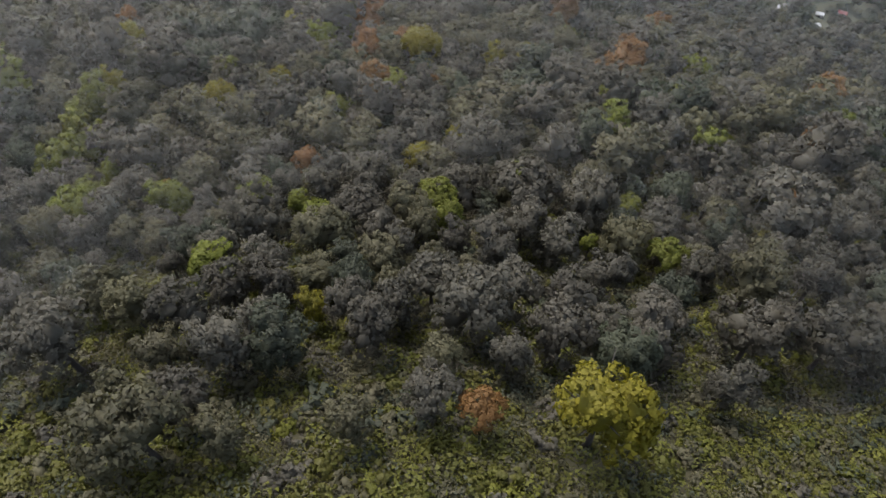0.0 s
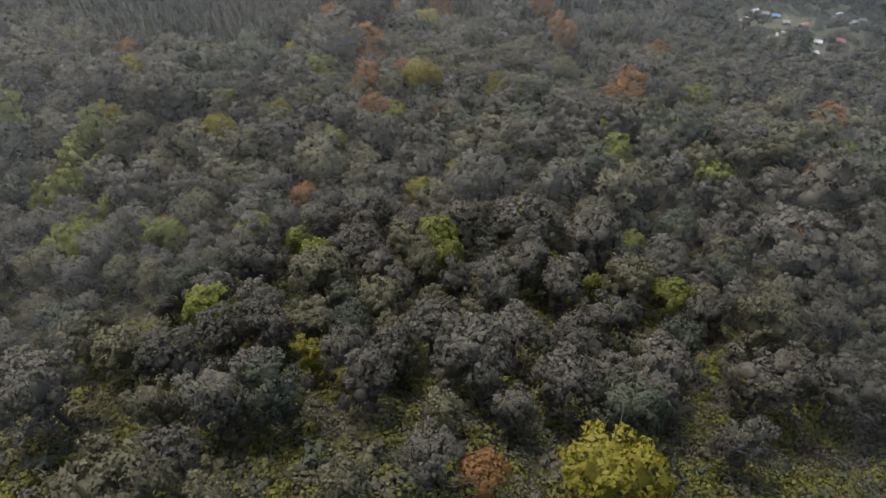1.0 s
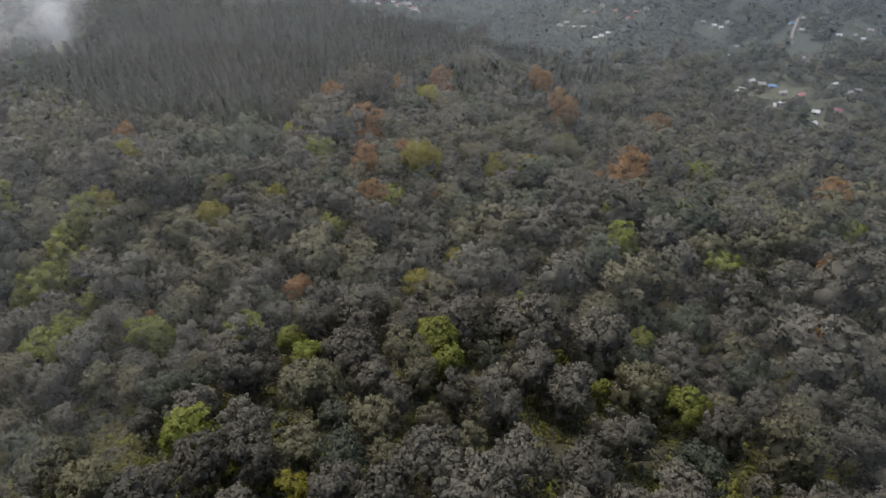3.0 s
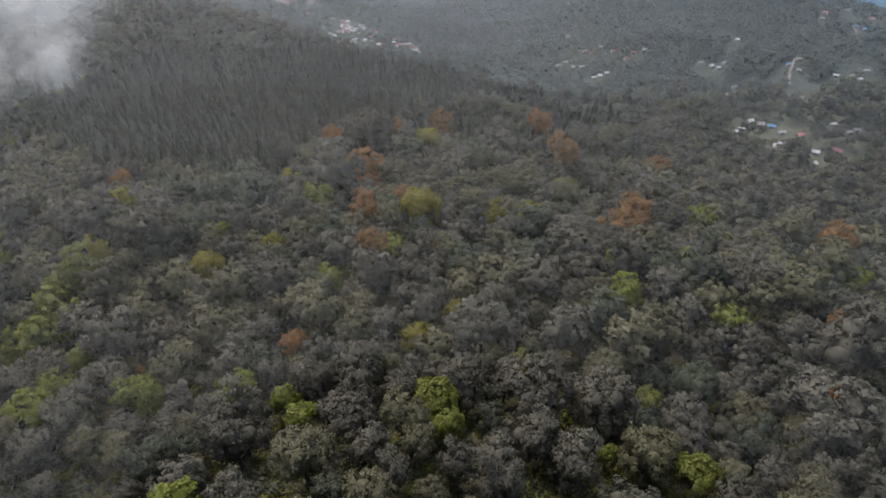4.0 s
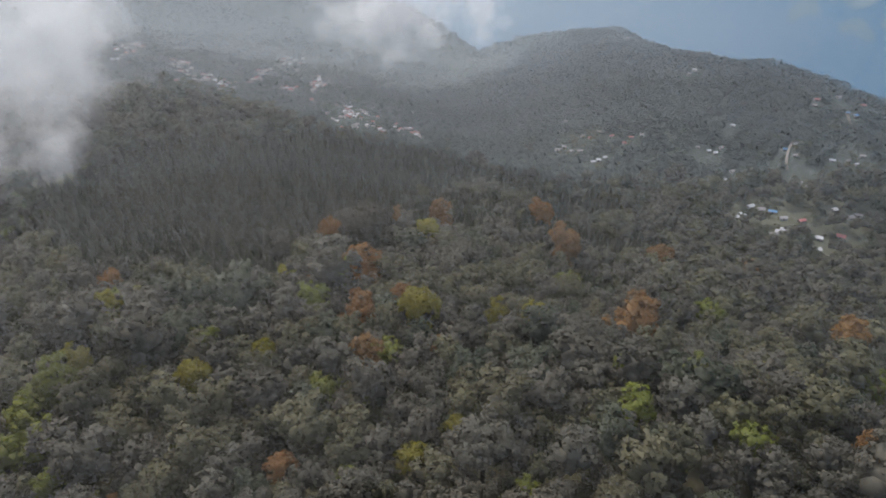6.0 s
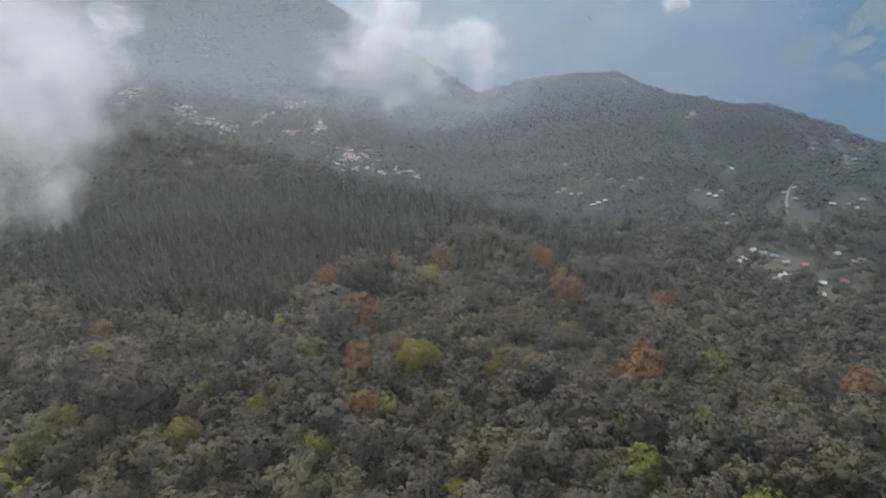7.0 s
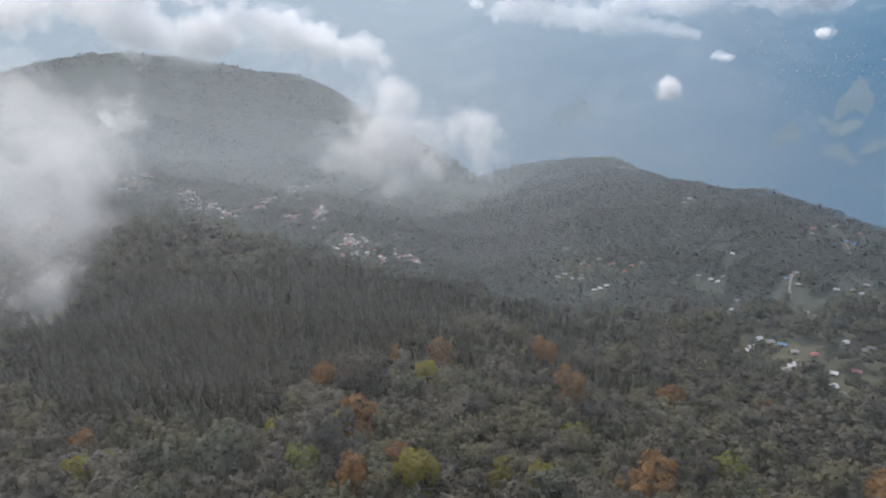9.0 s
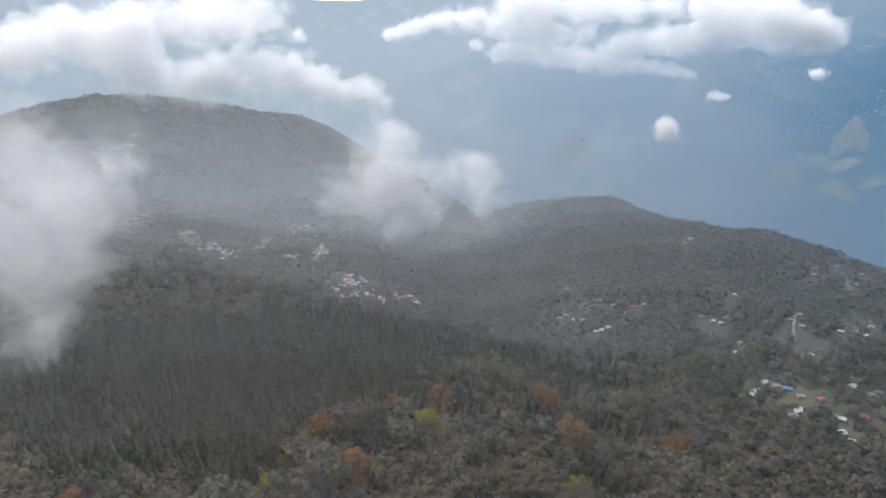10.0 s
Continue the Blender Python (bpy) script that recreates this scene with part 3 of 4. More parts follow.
def inside(x, y, ring):
    """Whether points lie in a ring of corners."""
    hit = np.zeros(np.shape(x), bool)
    for (ax, ay), (bx, by) in zip(ring, ring[1:] + ring[:1]):
        hit ^= ((ay > y) != (by > y)) & (x < (bx - ax) * (y - ay) / (by - ay + 1e-9) + ax)
    return hit


def free_spots(count, x0, x1, y0, y1, gap, keep, tries=40):
    """Spots of their own in an uneven wood, kept apart from the trees that stand."""
    cell, grid, out = 16.0, {}, []
    for x, y, r in standing:
        grid.setdefault((int(x // cell), int(y // cell)), []).append((x, y, r))
    for _ in range(count * tries):
        if len(out) >= count:
            break
        x, y = rng.uniform(x0, x1), rng.uniform(y0, y1)
        if not keep(x, y):
            continue
        r = gap * float(np.clip(rng.lognormal(0, 0.28), 0.55, 1.7))
        cx, cy = int(x // cell), int(y // cell)
        near = [q for i in (-1, 0, 1) for j in (-1, 0, 1) for q in grid.get((cx + i, cy + j), ())]
        if all((x - q[0]) ** 2 + (y - q[1]) ** 2 > (0.74 * (r + q[2])) ** 2 for q in near):
            grid.setdefault((cx, cy), []).append((x, y, r))
            standing.append((x, y, r))
            out.append((x, y, r))
    return out


def wood_here(x, y):
    """Denser wood and open scrub."""
    if y < 43:
        return False
    if bump(x, y, -72, 54, 26) + bump(x, y, 60, 42, 20) + bump(x, y, 28, 80, 14) > 0.5:
        return rng.uniform() < 0.08
    return abs(x) < 46 + 0.95 * y


for x, y, r in free_spots(230, -145, 145, 10, 108, 4.9, wood_here):
    r = min(r, 3.6 + y / 30)
    broadleaf(str(rng.choice(["grey", "grey", "grey", "grey", "olive", "olive", "green"])), x, y, r)

# ---- bare dead trees ----
def dead_tree(x, y, tall, seed):
    g = np.random.default_rng(seed)
    tree = new("dead_tree")
    tree.matrix_world = Matrix.Translation((x, y, float(lie(x, y)) - 0.3))
    tagged(tree, "bare bleached dead tree with forked branches", "dead tree", "dead trees")
    part("trunk", mesh_of("trunk", *trunk(seed, tall, 0.16, 4, 0.3), [DEADWOOD], flat=False), tree)
    for k in range(9):
        a, t = k * 2.4 + g.uniform(0, 1), g.uniform(0.6, 1.0)
        s = np.array([0, 0, tall * t])
        e = s + np.array([math.cos(a), math.sin(a), g.uniform(0.3, 1.2)]) * g.uniform(1.2, 2.8)
        part("branch", mesh_of("branch", *tube([s, (s + e) / 2 + (0, 0, 0.2), e], [0.09, 0.06, 0.02], 5), [DEADWOOD], flat=False), tree)
    return tree


for k, (x, y, tall) in enumerate([(-86, 68, 9), (67, 66, 11), (-52, 58, 9), (24, 60, 10), (79, 104, 11)]):
    dead_tree(x, y, tall, 300 + k)

# ---- scrub between the near trees ----
SCRUB_SHAPES = [crown(61 + k, 4, 6, 330, 0.12, 0.7, -0.1) for k in range(4)]
SHRUB_SHAPES = [crown(71 + k, 3, 4, 100, 0.22, 0.7, -0.1) for k in range(4)]


def scrub(name, label, shapes, mat, count, seed, y0, y1, low, high, sunny):
    """Scrub as stuff: low leafy mounds on the slope."""
    g = np.random.default_rng(seed)
    y = y0 + (y1 - y0) * g.uniform(0, 1, count * 4) ** 1.2
    x = g.uniform(-1, 1, count * 4) * (46 + 0.85 * y)
    if sunny:
        light = bump(x, y, -70, 52, 30) + bump(x, y, 60, 34, 34) + 1.4 * bump(x, y, -20, 18, 26) + bump(x, y, 40, 85, 20) + bump(x, y, -80, 100, 26) + 0.12
        keep = g.uniform(0, 1, len(x)) < light
        x, y = x[keep], y[keep]
    x, y = x[:count], y[:count]
    s = g.uniform(low, high, len(x))
    v, f, t, soft = scattered(g, shapes, x, y, lie(x, y) + 0.25 * s, s * 1.25, s)
    tagged(new(name, mesh_of(name, v, f, [mat], t, normals=soft)), label, "undergrowth", kind="stuff")


scrub("yellow_green_scrub", "yellow-green leafy scrub on the open slope", SCRUB_SHAPES, SCRUB, 520, 1, 4, 64, 0.7, 2.1, True)
scrub("olive_scrub", "olive-brown scrub on the open slope", SCRUB_SHAPES, OLIVE, 260, 2, 4, 62, 0.7, 2.2, False)
scrub("grey_scrub", "grey-green bushes on the open slope", SCRUB_SHAPES, GREY, 110, 3, 6, 62, 0.8, 2.2, False)
scrub("dark_scrub", "dark green undergrowth below the trees", SHRUB_SHAPES, GREEN, 550, 4, 30, 165, 0.9, 2.3, False)
scrub("yellow_green_scrub", "yellow-green leafy scrub between the trees", SHRUB_SHAPES, SCRUB, 520, 5, 50, 165, 0.8, 2.1, True)
scrub("olive_scrub", "olive-brown scrub among the trees", SHRUB_SHAPES, OLIVE, 400, 6, 30, 165, 0.8, 2.2, False)

# ---- low ground cover that closes the gaps between the bushes ----
def cover_mound(seed):
    """A low dome of small leaf sprays, radius 1."""
    g = np.random.default_rng(seed)
    d = g.normal(0, 1, (120, 3)) * (1, 1, 0.7)
    d[:, 2] = np.abs(d[:, 2]) + 0.15
    d /= np.linalg.norm(d, axis=1, keepdims=True)
    v, f = leaf_clumps(g, d * g.uniform(0.5, 1.05, (120, 1)) * (1, 1, 0.6), d, 0.115)
    n = np.repeat(d, 3, 0) + np.array([0, 0, 0.7]) + g.normal(0, 0.3, v.shape)
    return v, f, n / np.linalg.norm(n, axis=1, keepdims=True)


COVER_SHAPES = [cover_mound(81 + k) for k in range(5)]
scrub("yellow_green_scrub", "low yellow-green ground cover on the open slope", COVER_SHAPES, SCRUB, 1500, 7, -6, 88, 1.2, 2.6, True)
scrub("olive_scrub", "low olive ground cover on the slope", COVER_SHAPES, OLIVE, 1000, 8, -6, 88, 1.0, 2.2, False)
scrub("grey_scrub", "low grey-green undergrowth below the trees", COVER_SHAPES, GREY, 1900, 10, 40, 235, 1.1, 2.6, False)
scrub("olive_scrub", "low olive undergrowth below the trees", COVER_SHAPES, OLIVE, 1100, 11, 40, 235, 1.0, 2.4, False)
scrub("dark_scrub", "low dark green ground cover on the slope", COVER_SHAPES, GREEN, 800, 9, -6, 95, 1.0, 2.2, False)

# ---- the plantation of conifers ----
CONE_SHAPES = [conifer(91 + k, 8, 8) for k in range(4)]
CONE_MESH = [mesh_of("crown", v, f, [NEEDLES], normals=soft) for v, f, soft in CONE_SHAPES]
STEM_MESH = mesh_of("trunk", *tube([(0, 0, 0), (0, 0, 0.5), (0, 0, 0.95)], [0.02, 0.014, 0.004], 5), [BARK])
spots = free_spots(1250, -215, 10, 185, 445, 3.05, lambda x, y: bool(inside(x + 7 * math.sin(y / 9) + rng.normal(0, 6), y + 8 * math.sin(x / 11) + rng.normal(0, 6), CONIFERS)))
spots += free_spots(75, 45, 130, 225, 340, 2.8, lambda x, y: math.sin(x / 9) + math.sin(y / 13 + x / 30) > 0.1)
spots += free_spots(420, -85, 125, 280, 450, 2.8, lambda x, y: math.sin(x / 11 + 2) + math.sin(y / 15) > -0.8)
spots.sort(key=lambda s: s[1])
for x, y, r in spots[:300]:
    tree = new("conifer")
    h = rng.uniform(9.5, 13.5)
    tree.matrix_world = Matrix.Translation((x, y, float(lie(x, y)) - 0.2)) @ Matrix.Rotation(rng.uniform(0, 6.28), 4, "Z")
    tagged(tree, "dark narrow conifer in a dense plantation", "conifer", "conifers of the plantation")
    for name, me in (("trunk", STEM_MESH), ("crown", CONE_MESH[int(rng.integers(0, 4))])):
        part(name, me, tree).scale = (h, h, h)
rest = np.array(spots[300:])
h = np.random.default_rng(8).uniform(9.0, 13.5, len(rest))
v, f, t, soft = scattered(np.random.default_rng(9), CONE_SHAPES, rest[:, 0], rest[:, 1], lie(rest[:, 0], rest[:, 1]) - 0.2, h, h, 0.02)
tagged(new("conifer_wood", mesh_of("conifer_wood", v, f, [NEEDLES], t, normals=soft)), "dense dark plantation of narrow conifers", "conifers", kind="stuff")

# ---- the broadleaf wood further down ----
def far_tree(seed):
    """A distant tree: a loose heap of leaf sprays, radius 1."""
    g = np.random.default_rng(seed)
    d = g.normal(0, 1, (30, 3)) + np.array([0, 0, 0.5])
    d /= np.linalg.norm(d, axis=1, keepdims=True)
    p = d * g.uniform(0.45, 0.98, (30, 1)) * (1, 1, g.uniform(0.8, 1.3))
    v, f = leaf_clumps(g, p, d, 0.36)
    n = np.repeat(d, 3, 0) * 0.6 + np.array([0, 0, 1.0]) + g.normal(0, 0.10, v.shape)
    return v, f, n / np.linalg.norm(n, axis=1, keepdims=True)


MID_SHAPES = [crown(101 + k, (7, 9, 6, 8, 7)[k], 9, 880, 0.098, (1.0, 1.3, 0.85, 0.95, 1.5)[k], -0.5) for k in range(5)]
LOW_SHAPES = [crown(111 + k, (5, 6, 4, 5)[k], 7, 400, 0.128, (0.9, 1.2, 0.8, 1.4)[k], -0.4) for k in range(4)]
FAR_SHAPES = [far_tree(131 + k) for k in range(4)]
HILL_SHAPES = [far_tree(141 + k) for k in range(4)]


def wood(name, label, shapes, places, mixes, wide=1.0, rise=1.0):
    """Woods as stuff, one mesh for each kind of leaf."""
    g = np.random.default_rng(len(places))
    p = np.array(places)
    pick = g.choice(len(mixes), len(p), p=[m[1] for m in mixes])
    for k, (mat, _) in enumerate(mixes):
        q = p[pick == k]
        if len(q):
            tall = q[:, 2] * g.uniform(0.95, 1.4, len(q)) + 3.0 * np.minimum(1, q[:, 2] / 3)
            v, f, t, soft = scattered(g, shapes, q[:, 0], q[:, 1], lie(q[:, 0], q[:, 1]) + tall * rise, q[:, 2] * wide, q[:, 2] * g.uniform(0.85, 1.15, len(q)))
            tagged(new(name, mesh_of(name, v, f, [mat], t, normals=soft)), label, "trees", kind="stuff")


def clear(x, y, limit=0.5):
    """Woods thin out round the villages but do not stop."""
    o = open_ground(x, y)
    return o < limit or rng.uniform() < 0.06


MIXED = [(GREY, 0.51), (OLIVE, 0.31), (GREEN, 0.12), (FRESH, 0.06)]
near_mid = free_spots(760, -215, 215, 106, 225, 5.2, lambda x, y: abs(x) < 46 + 0.8 * y)
wood("broadleaf_wood", "mixed grey-green wood with autumn colours on the slope", MID_SHAPES, near_mid, MIXED, 1.18)
low_mid = free_spots(1450, -330, 350, 222, 440, 4.6, lambda x, y: abs(x) < 40 + 0.8 * y and clear(x, y, 0.36))
wood("broadleaf_wood", "mixed grey-green wood on the lower slope", LOW_SHAPES, low_mid, [(GREY, 0.60), (OLIVE, 0.23), (GREEN, 0.17)], 1.22)
far_places = free_spots(9500, -620, 720, 432, 880, 2.7, lambda x, y: abs(x) < 40 + 0.85 * y and y < 675 + 1.1 * max(0, x + 20) and clear(x, y, 0.6), 9)
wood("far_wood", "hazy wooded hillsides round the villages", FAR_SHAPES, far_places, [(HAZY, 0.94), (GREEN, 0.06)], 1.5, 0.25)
hill_places = free_spots(5600, -1050, 800, 650, 1450, 3.4, lambda x, y: abs(x) < 40 + 0.85 * y and y > min(870, 660 + 1.1 * max(0, x + 20)) and math.sin(x / 70) + math.sin(y / 45 + x / 110) > (-0.2 if y > 900 else -1.2), 6)
# these trees share the far hill's painted haze glow
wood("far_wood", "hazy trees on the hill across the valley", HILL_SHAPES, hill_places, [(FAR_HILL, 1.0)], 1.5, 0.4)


# ---- bushes on the open patches ----
for name, mat, seed, spots_at, many, label in (("olive_scrub", OLIVE, 51, [(235, 380, 34), (290, 440, 34), (325, 468, 20), (125, 530, 24)], 420, "low olive bushes between the village houses"),
                                               ("dark_scrub", GREEN, 52, [(235, 380, 34), (290, 440, 34), (325, 468, 20), (125, 530, 24), (-80, 560, 24), (-160, 650, 28), (-218, 600, 24)], 520, "low dark bushes between the village houses"),
                                               ("yellow_green_scrub", FRESH, 53, [(-198, 288, 22), (-206, 262, 18)], 330, "yellow-green scrub on the bare hillside"),
                                               ("grey_scrub", GREY, 54, [(-198, 292, 26), (-215, 250, 24), (-215, 330, 24)], 420, "grey-green scrub on the bare hillside")):
    g = np.random.default_rng(seed)
    c = np.array(spots_at)[g.integers(0, len(spots_at), many)]
    x, y = c[:, 0] + g.normal(0, 1, many) * c[:, 2], c[:, 1] + g.normal(0, 1, many) * c[:, 2]
    s = g.uniform(0.7, 2.2, many)
    v, f, t, soft = scattered(g, FAR_SHAPES, x, y, lie(x, y) + 0.3 * s, s * 1.2, s)
    tagged(new(name, mesh_of(name, v, f, [mat], t, normals=soft)), label, "undergrowth", kind="stuff")


# ---- the villages ----
def house(x, y, roof, size, turn, g):
    """A small hill house: walls with a gable roof that oversails them."""
    w, d, h = size * g.uniform(0.9, 1.3), size * g.uniform(0.6, 0.85), size * g.uniform(0.3, 0.42)
    ob = new("house")
    ob.matrix_world = Matrix.Translation((x, y, float(lie(x, y) + np.maximum(hill_lift(x, y), 0)) - 0.6)) @ Matrix.Rotation(turn, 4, "Z")
    a, b, hh, top = w / 2, d / 2, h + 0.6, h + 0.6 + d * 0.28
    v = [(-a, -b, 0), (a, -b, 0), (a, b, 0), (-a, b, 0), (-a, -b, hh), (a, -b, hh), (a, b, hh), (-a, b, hh), (-a, 0, top), (a, 0, top)]
    f = [(0, 1, 5), (0, 5, 4), (1, 2, 6), (1, 6, 5), (2, 3, 7), (2, 7, 6), (3, 0, 4), (3, 4, 7), (4, 7, 8), (5, 9, 6)]
    part("wall", mesh_of("wall", v, f, [PLASTER]), ob)
    o, e, th = a * 1.12, b * 1.2, 0.12
    dz = (top - hh) / b * e
    r = []
    for lift in (0.03, 0.03 + th):
        r += [(-o, -e, top - dz + lift), (o, -e, top - dz + lift), (o, 0, top + lift), (-o, 0, top + lift), (o, e, top - dz + lift), (-o, e, top - dz + lift)]
    q = [(6, 7, 8), (6, 8, 9), (9, 8, 10), (9, 10, 11), (1, 0, 3), (1, 3, 2), (2, 3, 5), (2, 5, 4), (0, 1, 7), (0, 7, 6), (4, 5, 11), (4, 11, 10), (1, 2, 8), (1, 8, 7), (2, 4, 10), (2, 10, 8), (0, 6, 9), (0, 9, 3), (3, 9, 11), (3, 11, 5)]
    part("roof", mesh_of("roof", r, q, [roof]), ob)
    door = [(-0.5, -b - 0.04, 0.6), (0.5, -b - 0.04, 0.6), (0.5, -b - 0.04, min(2.6, hh)), (-0.5, -b - 0.04, min(2.6, hh))]
    part("door", mesh_of("door", door + [(px, py + 0.03, pz) for px, py, pz in door], [(0, 1, 2), (0, 2, 3), (0, 4, 5), (0, 5, 1), (1, 5, 6), (1, 6, 2), (3, 2, 6), (3, 6, 7)], [BARK]), ob)
    return ob


g = np.random.default_rng(21)
for places, roof, label in ((TIN_HOUSES, TIN, "small house with a pale tin roof in the hill village"), (OLD_HOUSES, OLD_TIN, "small house with a weathered tin roof in the hill village"), (RED_HOUSES, RED_ROOF, "small house with a red roof in the hill village"), (BLUE_HOUSES, BLUE_ROOF, "small house with a blue roof in the hill village")):
    for x, y in places:
        tagged(house(x, y, roof, 4.2 if y < 420 else 3.4, g.uniform(-0.7, 0.5), g), label, "house", "houses of the hill village")
for x, y in hamlet:
    roof, what = ((TIN, "pale tin"), (OLD_TIN, "weathered tin"), (RED_ROOF, "red"), (OLD_TIN, "weathered tin"))[int(g.integers(0, 4))]
    tagged(house(x, y, roof, 2.8, g.uniform(-0.8, 0.8), g), f"distant village house with a {what} roof among trees", "house", "houses of the far village")


def strip(name, points, width, mat, label, category):
    """A path or stream laid over the ground."""
    p = np.array(points, float)
    t = np.linspace(0, len(p) - 1, 14)
    c = np.stack([np.interp(t, np.arange(len(p)), p[:, k]) for k in (0, 1)], 1)
    d = np.gradient(c, axis=0)
    s = np.stack([-d[:, 1], d[:, 0]], 1) / np.linalg.norm(d, axis=1, keepdims=True) * width / 2
    v = [(*q, float(lie(*q) + np.maximum(hill_lift(*q), 0)) + 0.9) for a, b in zip(c - s, c + s) for q in (a, b)]
    f = [(2 * k, 2 * k + 1, 2 * k + 3, 2 * k + 2) for k in range(len(c) - 1)]
    return tagged(new(name, mesh_of(name, v, f, [mat])), label, category, kind="structure")


strip("road", [(289, 497), (280, 486), (271, 471), (265, 455)], 1.9, EARTH, "pale dirt road between village fields", "road")
strip("track", [(254, 544), (266, 545), (280, 549)], 2.2, EARTH, "pale dirt track on the wooded spur", "track")
strip("track", [(345, 530), (340, 513), (338, 504)], 2.4, EARTH, "pale dirt track below the spur's houses", "track")
strip("track", [(168, 561), (162, 549), (156, 537)], 1.8, EARTH, "pale dirt track on the wooded spur", "track")
strip("track", [(-246, 664), (-232, 651), (-218, 639)], 1.6, EARTH, "pale dirt track through the far village", "track")
strip("river", [(88, 635), (86, 631), (79, 623), (76, 610), (74, 597)], 2.2, WATER, "pale stony stream in the valley", "stream")
strip("river", [(90, 790), (83, 746), (80, 711)], 1.2, WATER, "thin pale stream far up the valley", "stream")
strip("stream", [(92, 541), (89, 535), (83, 526), (83, 510)], 2.2, WATER, "pale stony stream in the valley", "stream")
strip("stream", [(61, 493), (69, 490), (76, 489)], 2.6, WATER, "pale stony bank of the stream", "stream")


# ---- clouds ----
def cloud(lumps, mat, label, seed, many, puff, squash=0.75, spread=0.42):
    """A cloud of overlapping puffs, thinner towards its edges."""
    g = np.random.default_rng(seed)
    cs, rs = [], []
    between = [tuple((p + q) / 2 for p, q in zip(a, b)) for a, b in zip(lumps, lumps[1:]) if math.dist(a[:3], b[:3]) < 3 * (a[3] + b[3])]
    for x, y, z, r in lumps + between:
        d = g.normal(0, spread, (many, 3)) * (1, 1, squash)
        cs.append(np.array([x, y, z]) + (d + g.normal(0, 0.25, 3) * (1, 1, squash)) * r)
        rs.append(r * puff * g.uniform(0.6, 1.4, many) * (1.15 - 0.35 * np.linalg.norm(d, axis=1)).clip(0.35))
    v, f = balls(g, np.concatenate(cs), np.concatenate(rs), 0.1)
    return tagged(new("cloud", mesh_of("cloud", v, f, [mat], flat=False)), label, "cloud")


cloud([(-38, 500, 83, 14), (-25, 500, 84, 13), (-60, 500, 62, 17), (-35, 500, 58, 20), (-10, 500, 52, 18), (-78, 500, 40, 16), (-53, 500, 36, 17), (-23, 500, 34, 18), (7, 500, 52, 13), (26, 500, 62, 11), (36, 500, 46, 13), (29, 500, 26, 11), (-36, 500, 17, 12)],
      MIST, "thin grey-white drifting cloud over the valley", 41, 24, 0.55, 0.8, 0.6)
cloud([(-193, 317, 112, 29), (-183, 324, 103, 24), (-176, 328, 86, 20), (-165, 335, 89, 17), (-193, 317, 75, 29), (-195, 315, 48, 24), (-205, 307, 31, 23), (-208, 305, 92, 36), (-213, 301, 54, 33), (-158, 339, 101, 13), (-153, 342, 96, 9), (-174, 330, 62, 14), (-182, 325, 44, 14), (-191, 319, 25, 12), (-199, 312, 13, 12)],
      BANK, "thick grey-white cloud bank drifting along the hillside", 42, 18, 0.5, 0.8, 0.6)
cloud([(-628, 940, 122, 32), (-571, 940, 132, 37), (-511, 940, 139, 40), (-453, 940, 141, 41), (-397, 940, 148, 37), (-342, 940, 159, 33), (-291, 940, 164, 33), (-252, 940, 166, 29), (-437, 940, 98, 33), (-384, 940, 88, 33), (-337, 940, 84, 30), (-289, 940, 87, 30), (-241, 940, 90, 28), (-194, 940, 79, 26), (-147, 940, 68, 23), (-108, 940, 60, 18), (-80, 940, 52, 12), (-278, 940, 113, 16), (-216, 940, 105, 16), (-491, 940, 107, 24)],
      CLOUD, "bright white cumulus cloud over the far hill", 43, 34, 0.52, 0.8, 0.56)
cloud([(493, 1900, 86, 31), (572, 1900, 98, 41), (668, 1900, 107, 47), (763, 1900, 113, 52), (859, 1900, 118, 56), (955, 1900, 118, 55), (1044, 1900, 113, 52), (1096, 1900, 95, 37), (1096, 1900, 134, 37), (993, 1900, 166, 44), (879, 1900, 180, 44), (768, 1900, 180, 44), (657, 1900, 185, 44), (182, 1900, 180, 41), (261, 1900, 185, 46), (356, 1900, 188, 48), (451, 1900, 180, 46), (554, 1900, 180, 46)],
      CLOUD, "long bright white cloud over the far valley", 44, 34, 0.62, 0.55, 0.62)
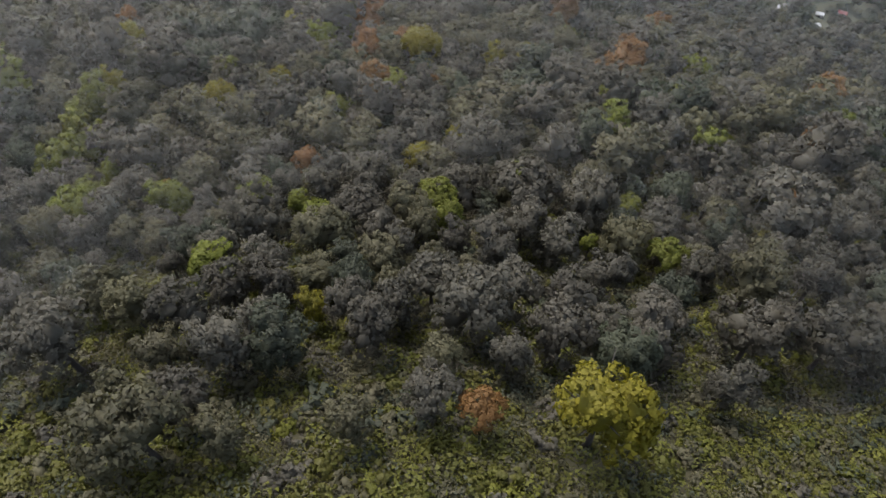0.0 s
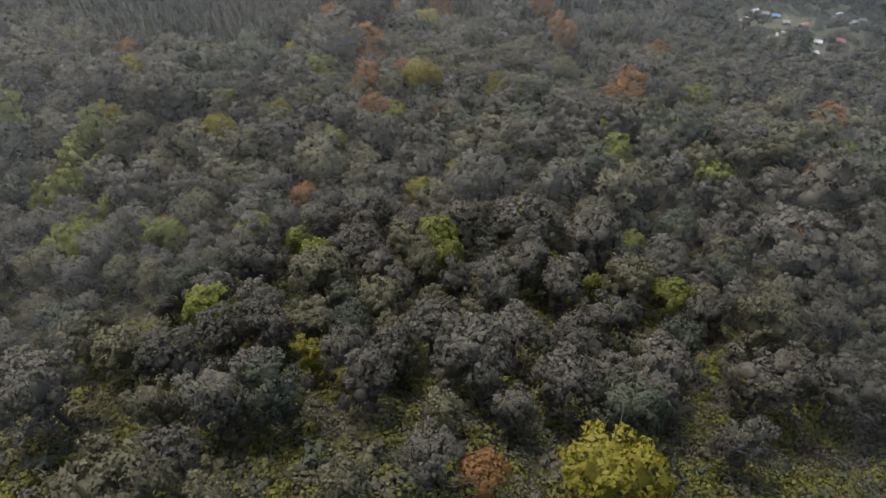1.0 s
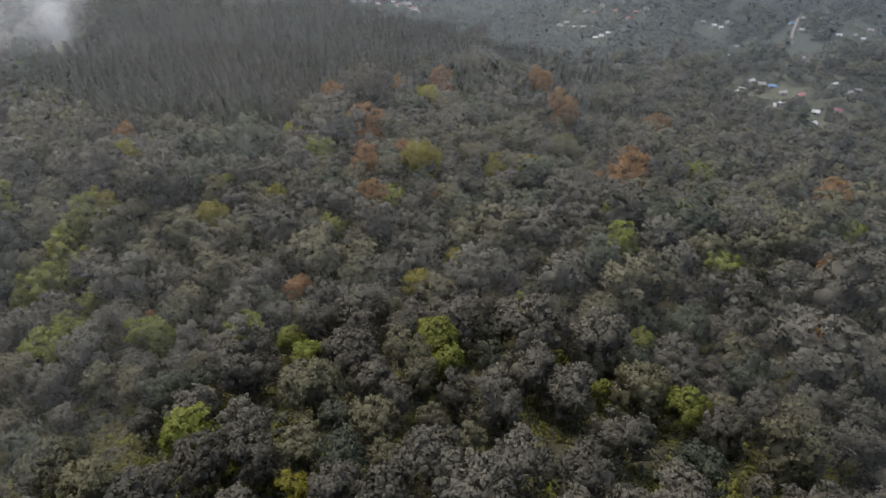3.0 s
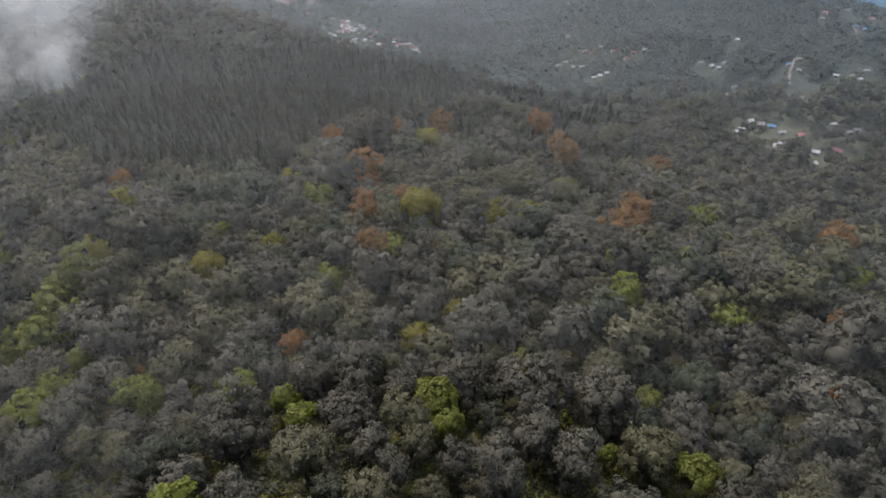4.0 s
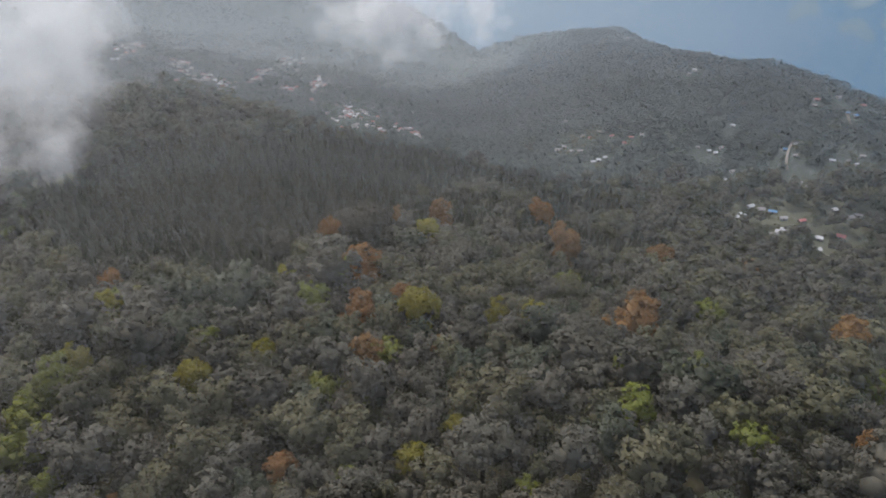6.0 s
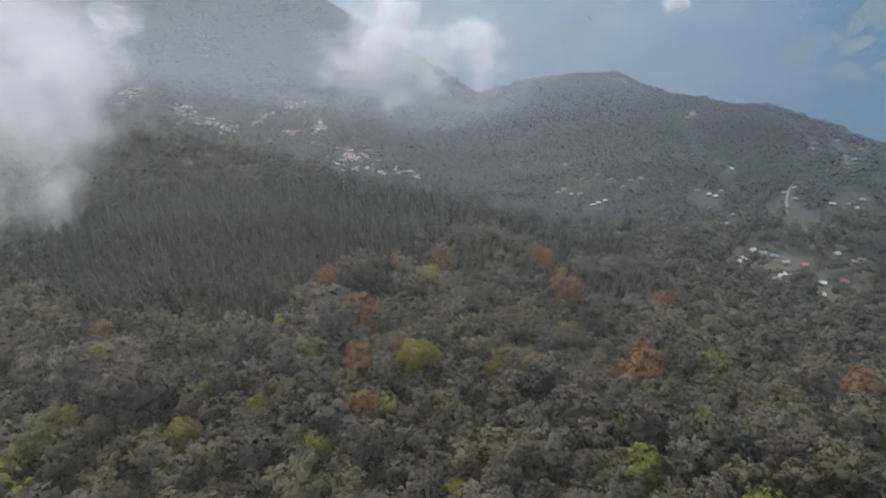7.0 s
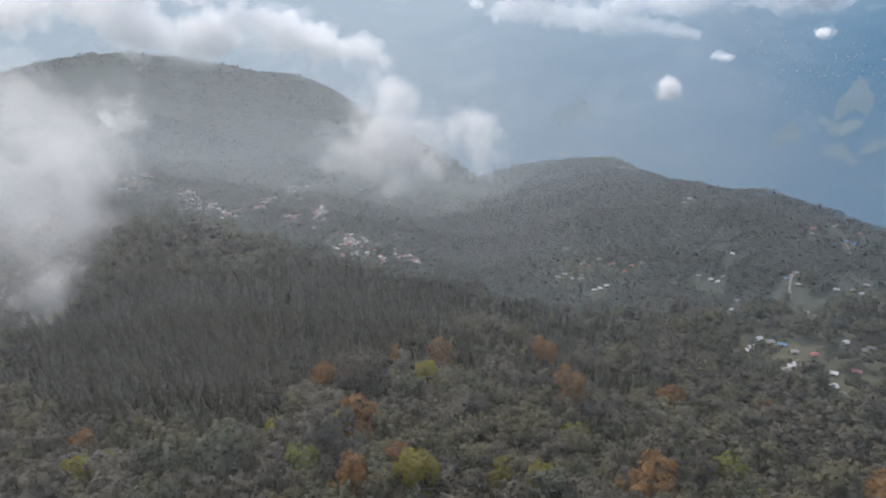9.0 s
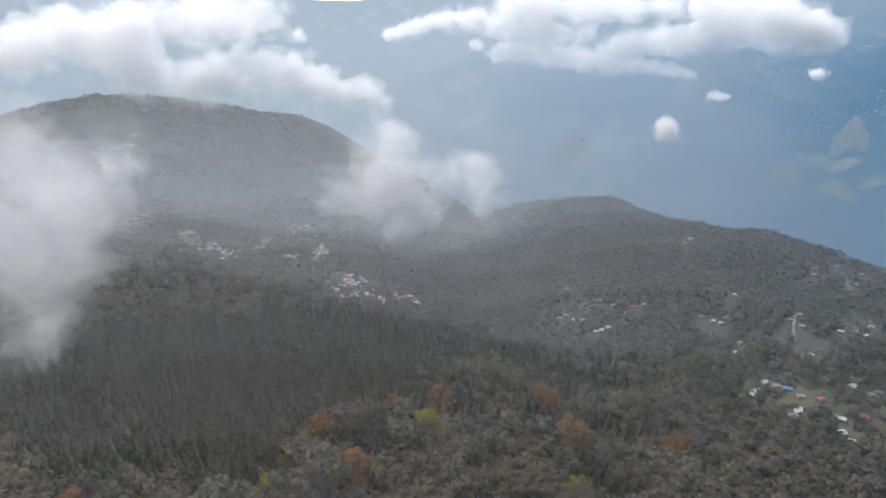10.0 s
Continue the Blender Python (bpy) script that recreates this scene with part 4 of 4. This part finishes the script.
cloud([(-152, 1880, 111, 12), (-112, 1880, 118, 15), (-72, 1880, 132, 17), (-24, 1880, 144, 17), (23, 1880, 150, 20), (86, 1880, 144, 24), (150, 1880, 135, 25), (230, 1880, 126, 27), (309, 1880, 118, 25), (390, 1880, 108, 25), (152, 1880, 65, 19), (216, 1880, 64, 22), (289, 1880, 59, 25), (362, 1880, 51, 25), (444, 1880, 40, 24), (526, 1880, 28, 20), (608, 1880, 19, 17), (674, 1880, 6, 13), (716, 1880, -3, 10), (88, 1880, 83, 12)],
      CLOUD, "long thin tail of bright cloud over the far valley", 49, 40, 0.95, 0.6, 1.0)
cloud([(716, 1700, -32, 20), (741, 1700, -40, 12)], CLOUD, "small white cloud wisp off the long cloud", 51, 40, 0.35)
cloud([(308, 900, 13, 17), (312, 900, 23, 13)], CLOUD, "small round white cloud over the valley", 45, 60, 0.35)
cloud([(745, 1300, 51, 16), (728, 1300, 55, 10)], CLOUD, "small white cloud wisp over the valley", 46, 40, 0.35)
cloud([(-237, 1124, 133, 16)], CLOUD, "small white cloud wisp in the sky", 47, 40, 0.35)


# ---- haze over the valley, imitated by pale opaque hair-thin threads, denser with depth ----
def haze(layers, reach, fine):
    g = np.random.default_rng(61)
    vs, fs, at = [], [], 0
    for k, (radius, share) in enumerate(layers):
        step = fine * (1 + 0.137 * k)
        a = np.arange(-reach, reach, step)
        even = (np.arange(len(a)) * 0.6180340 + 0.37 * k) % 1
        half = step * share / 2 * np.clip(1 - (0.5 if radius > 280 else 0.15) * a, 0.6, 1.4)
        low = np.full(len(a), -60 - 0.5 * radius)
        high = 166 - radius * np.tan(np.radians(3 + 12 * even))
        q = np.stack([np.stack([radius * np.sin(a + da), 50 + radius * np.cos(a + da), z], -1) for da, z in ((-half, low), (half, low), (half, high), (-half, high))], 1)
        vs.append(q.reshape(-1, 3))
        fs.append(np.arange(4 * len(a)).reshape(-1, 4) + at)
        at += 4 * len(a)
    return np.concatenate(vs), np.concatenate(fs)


# added near threads veil the wood in grey and lift its darks
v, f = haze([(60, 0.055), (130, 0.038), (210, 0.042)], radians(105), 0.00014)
tagged(new("wood_haze", mesh_of("wood_haze", v, f, [NEAR_HAZE])), "hair-thin grey threads standing in for haze over the wood", "haze", kind="stuff")
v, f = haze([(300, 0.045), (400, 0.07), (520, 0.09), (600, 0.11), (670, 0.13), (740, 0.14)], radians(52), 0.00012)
tagged(new("valley_haze", mesh_of("valley_haze", v, f, [HAZE])), "hair-thin bluish threads standing in for haze over the valley", "haze", kind="stuff")
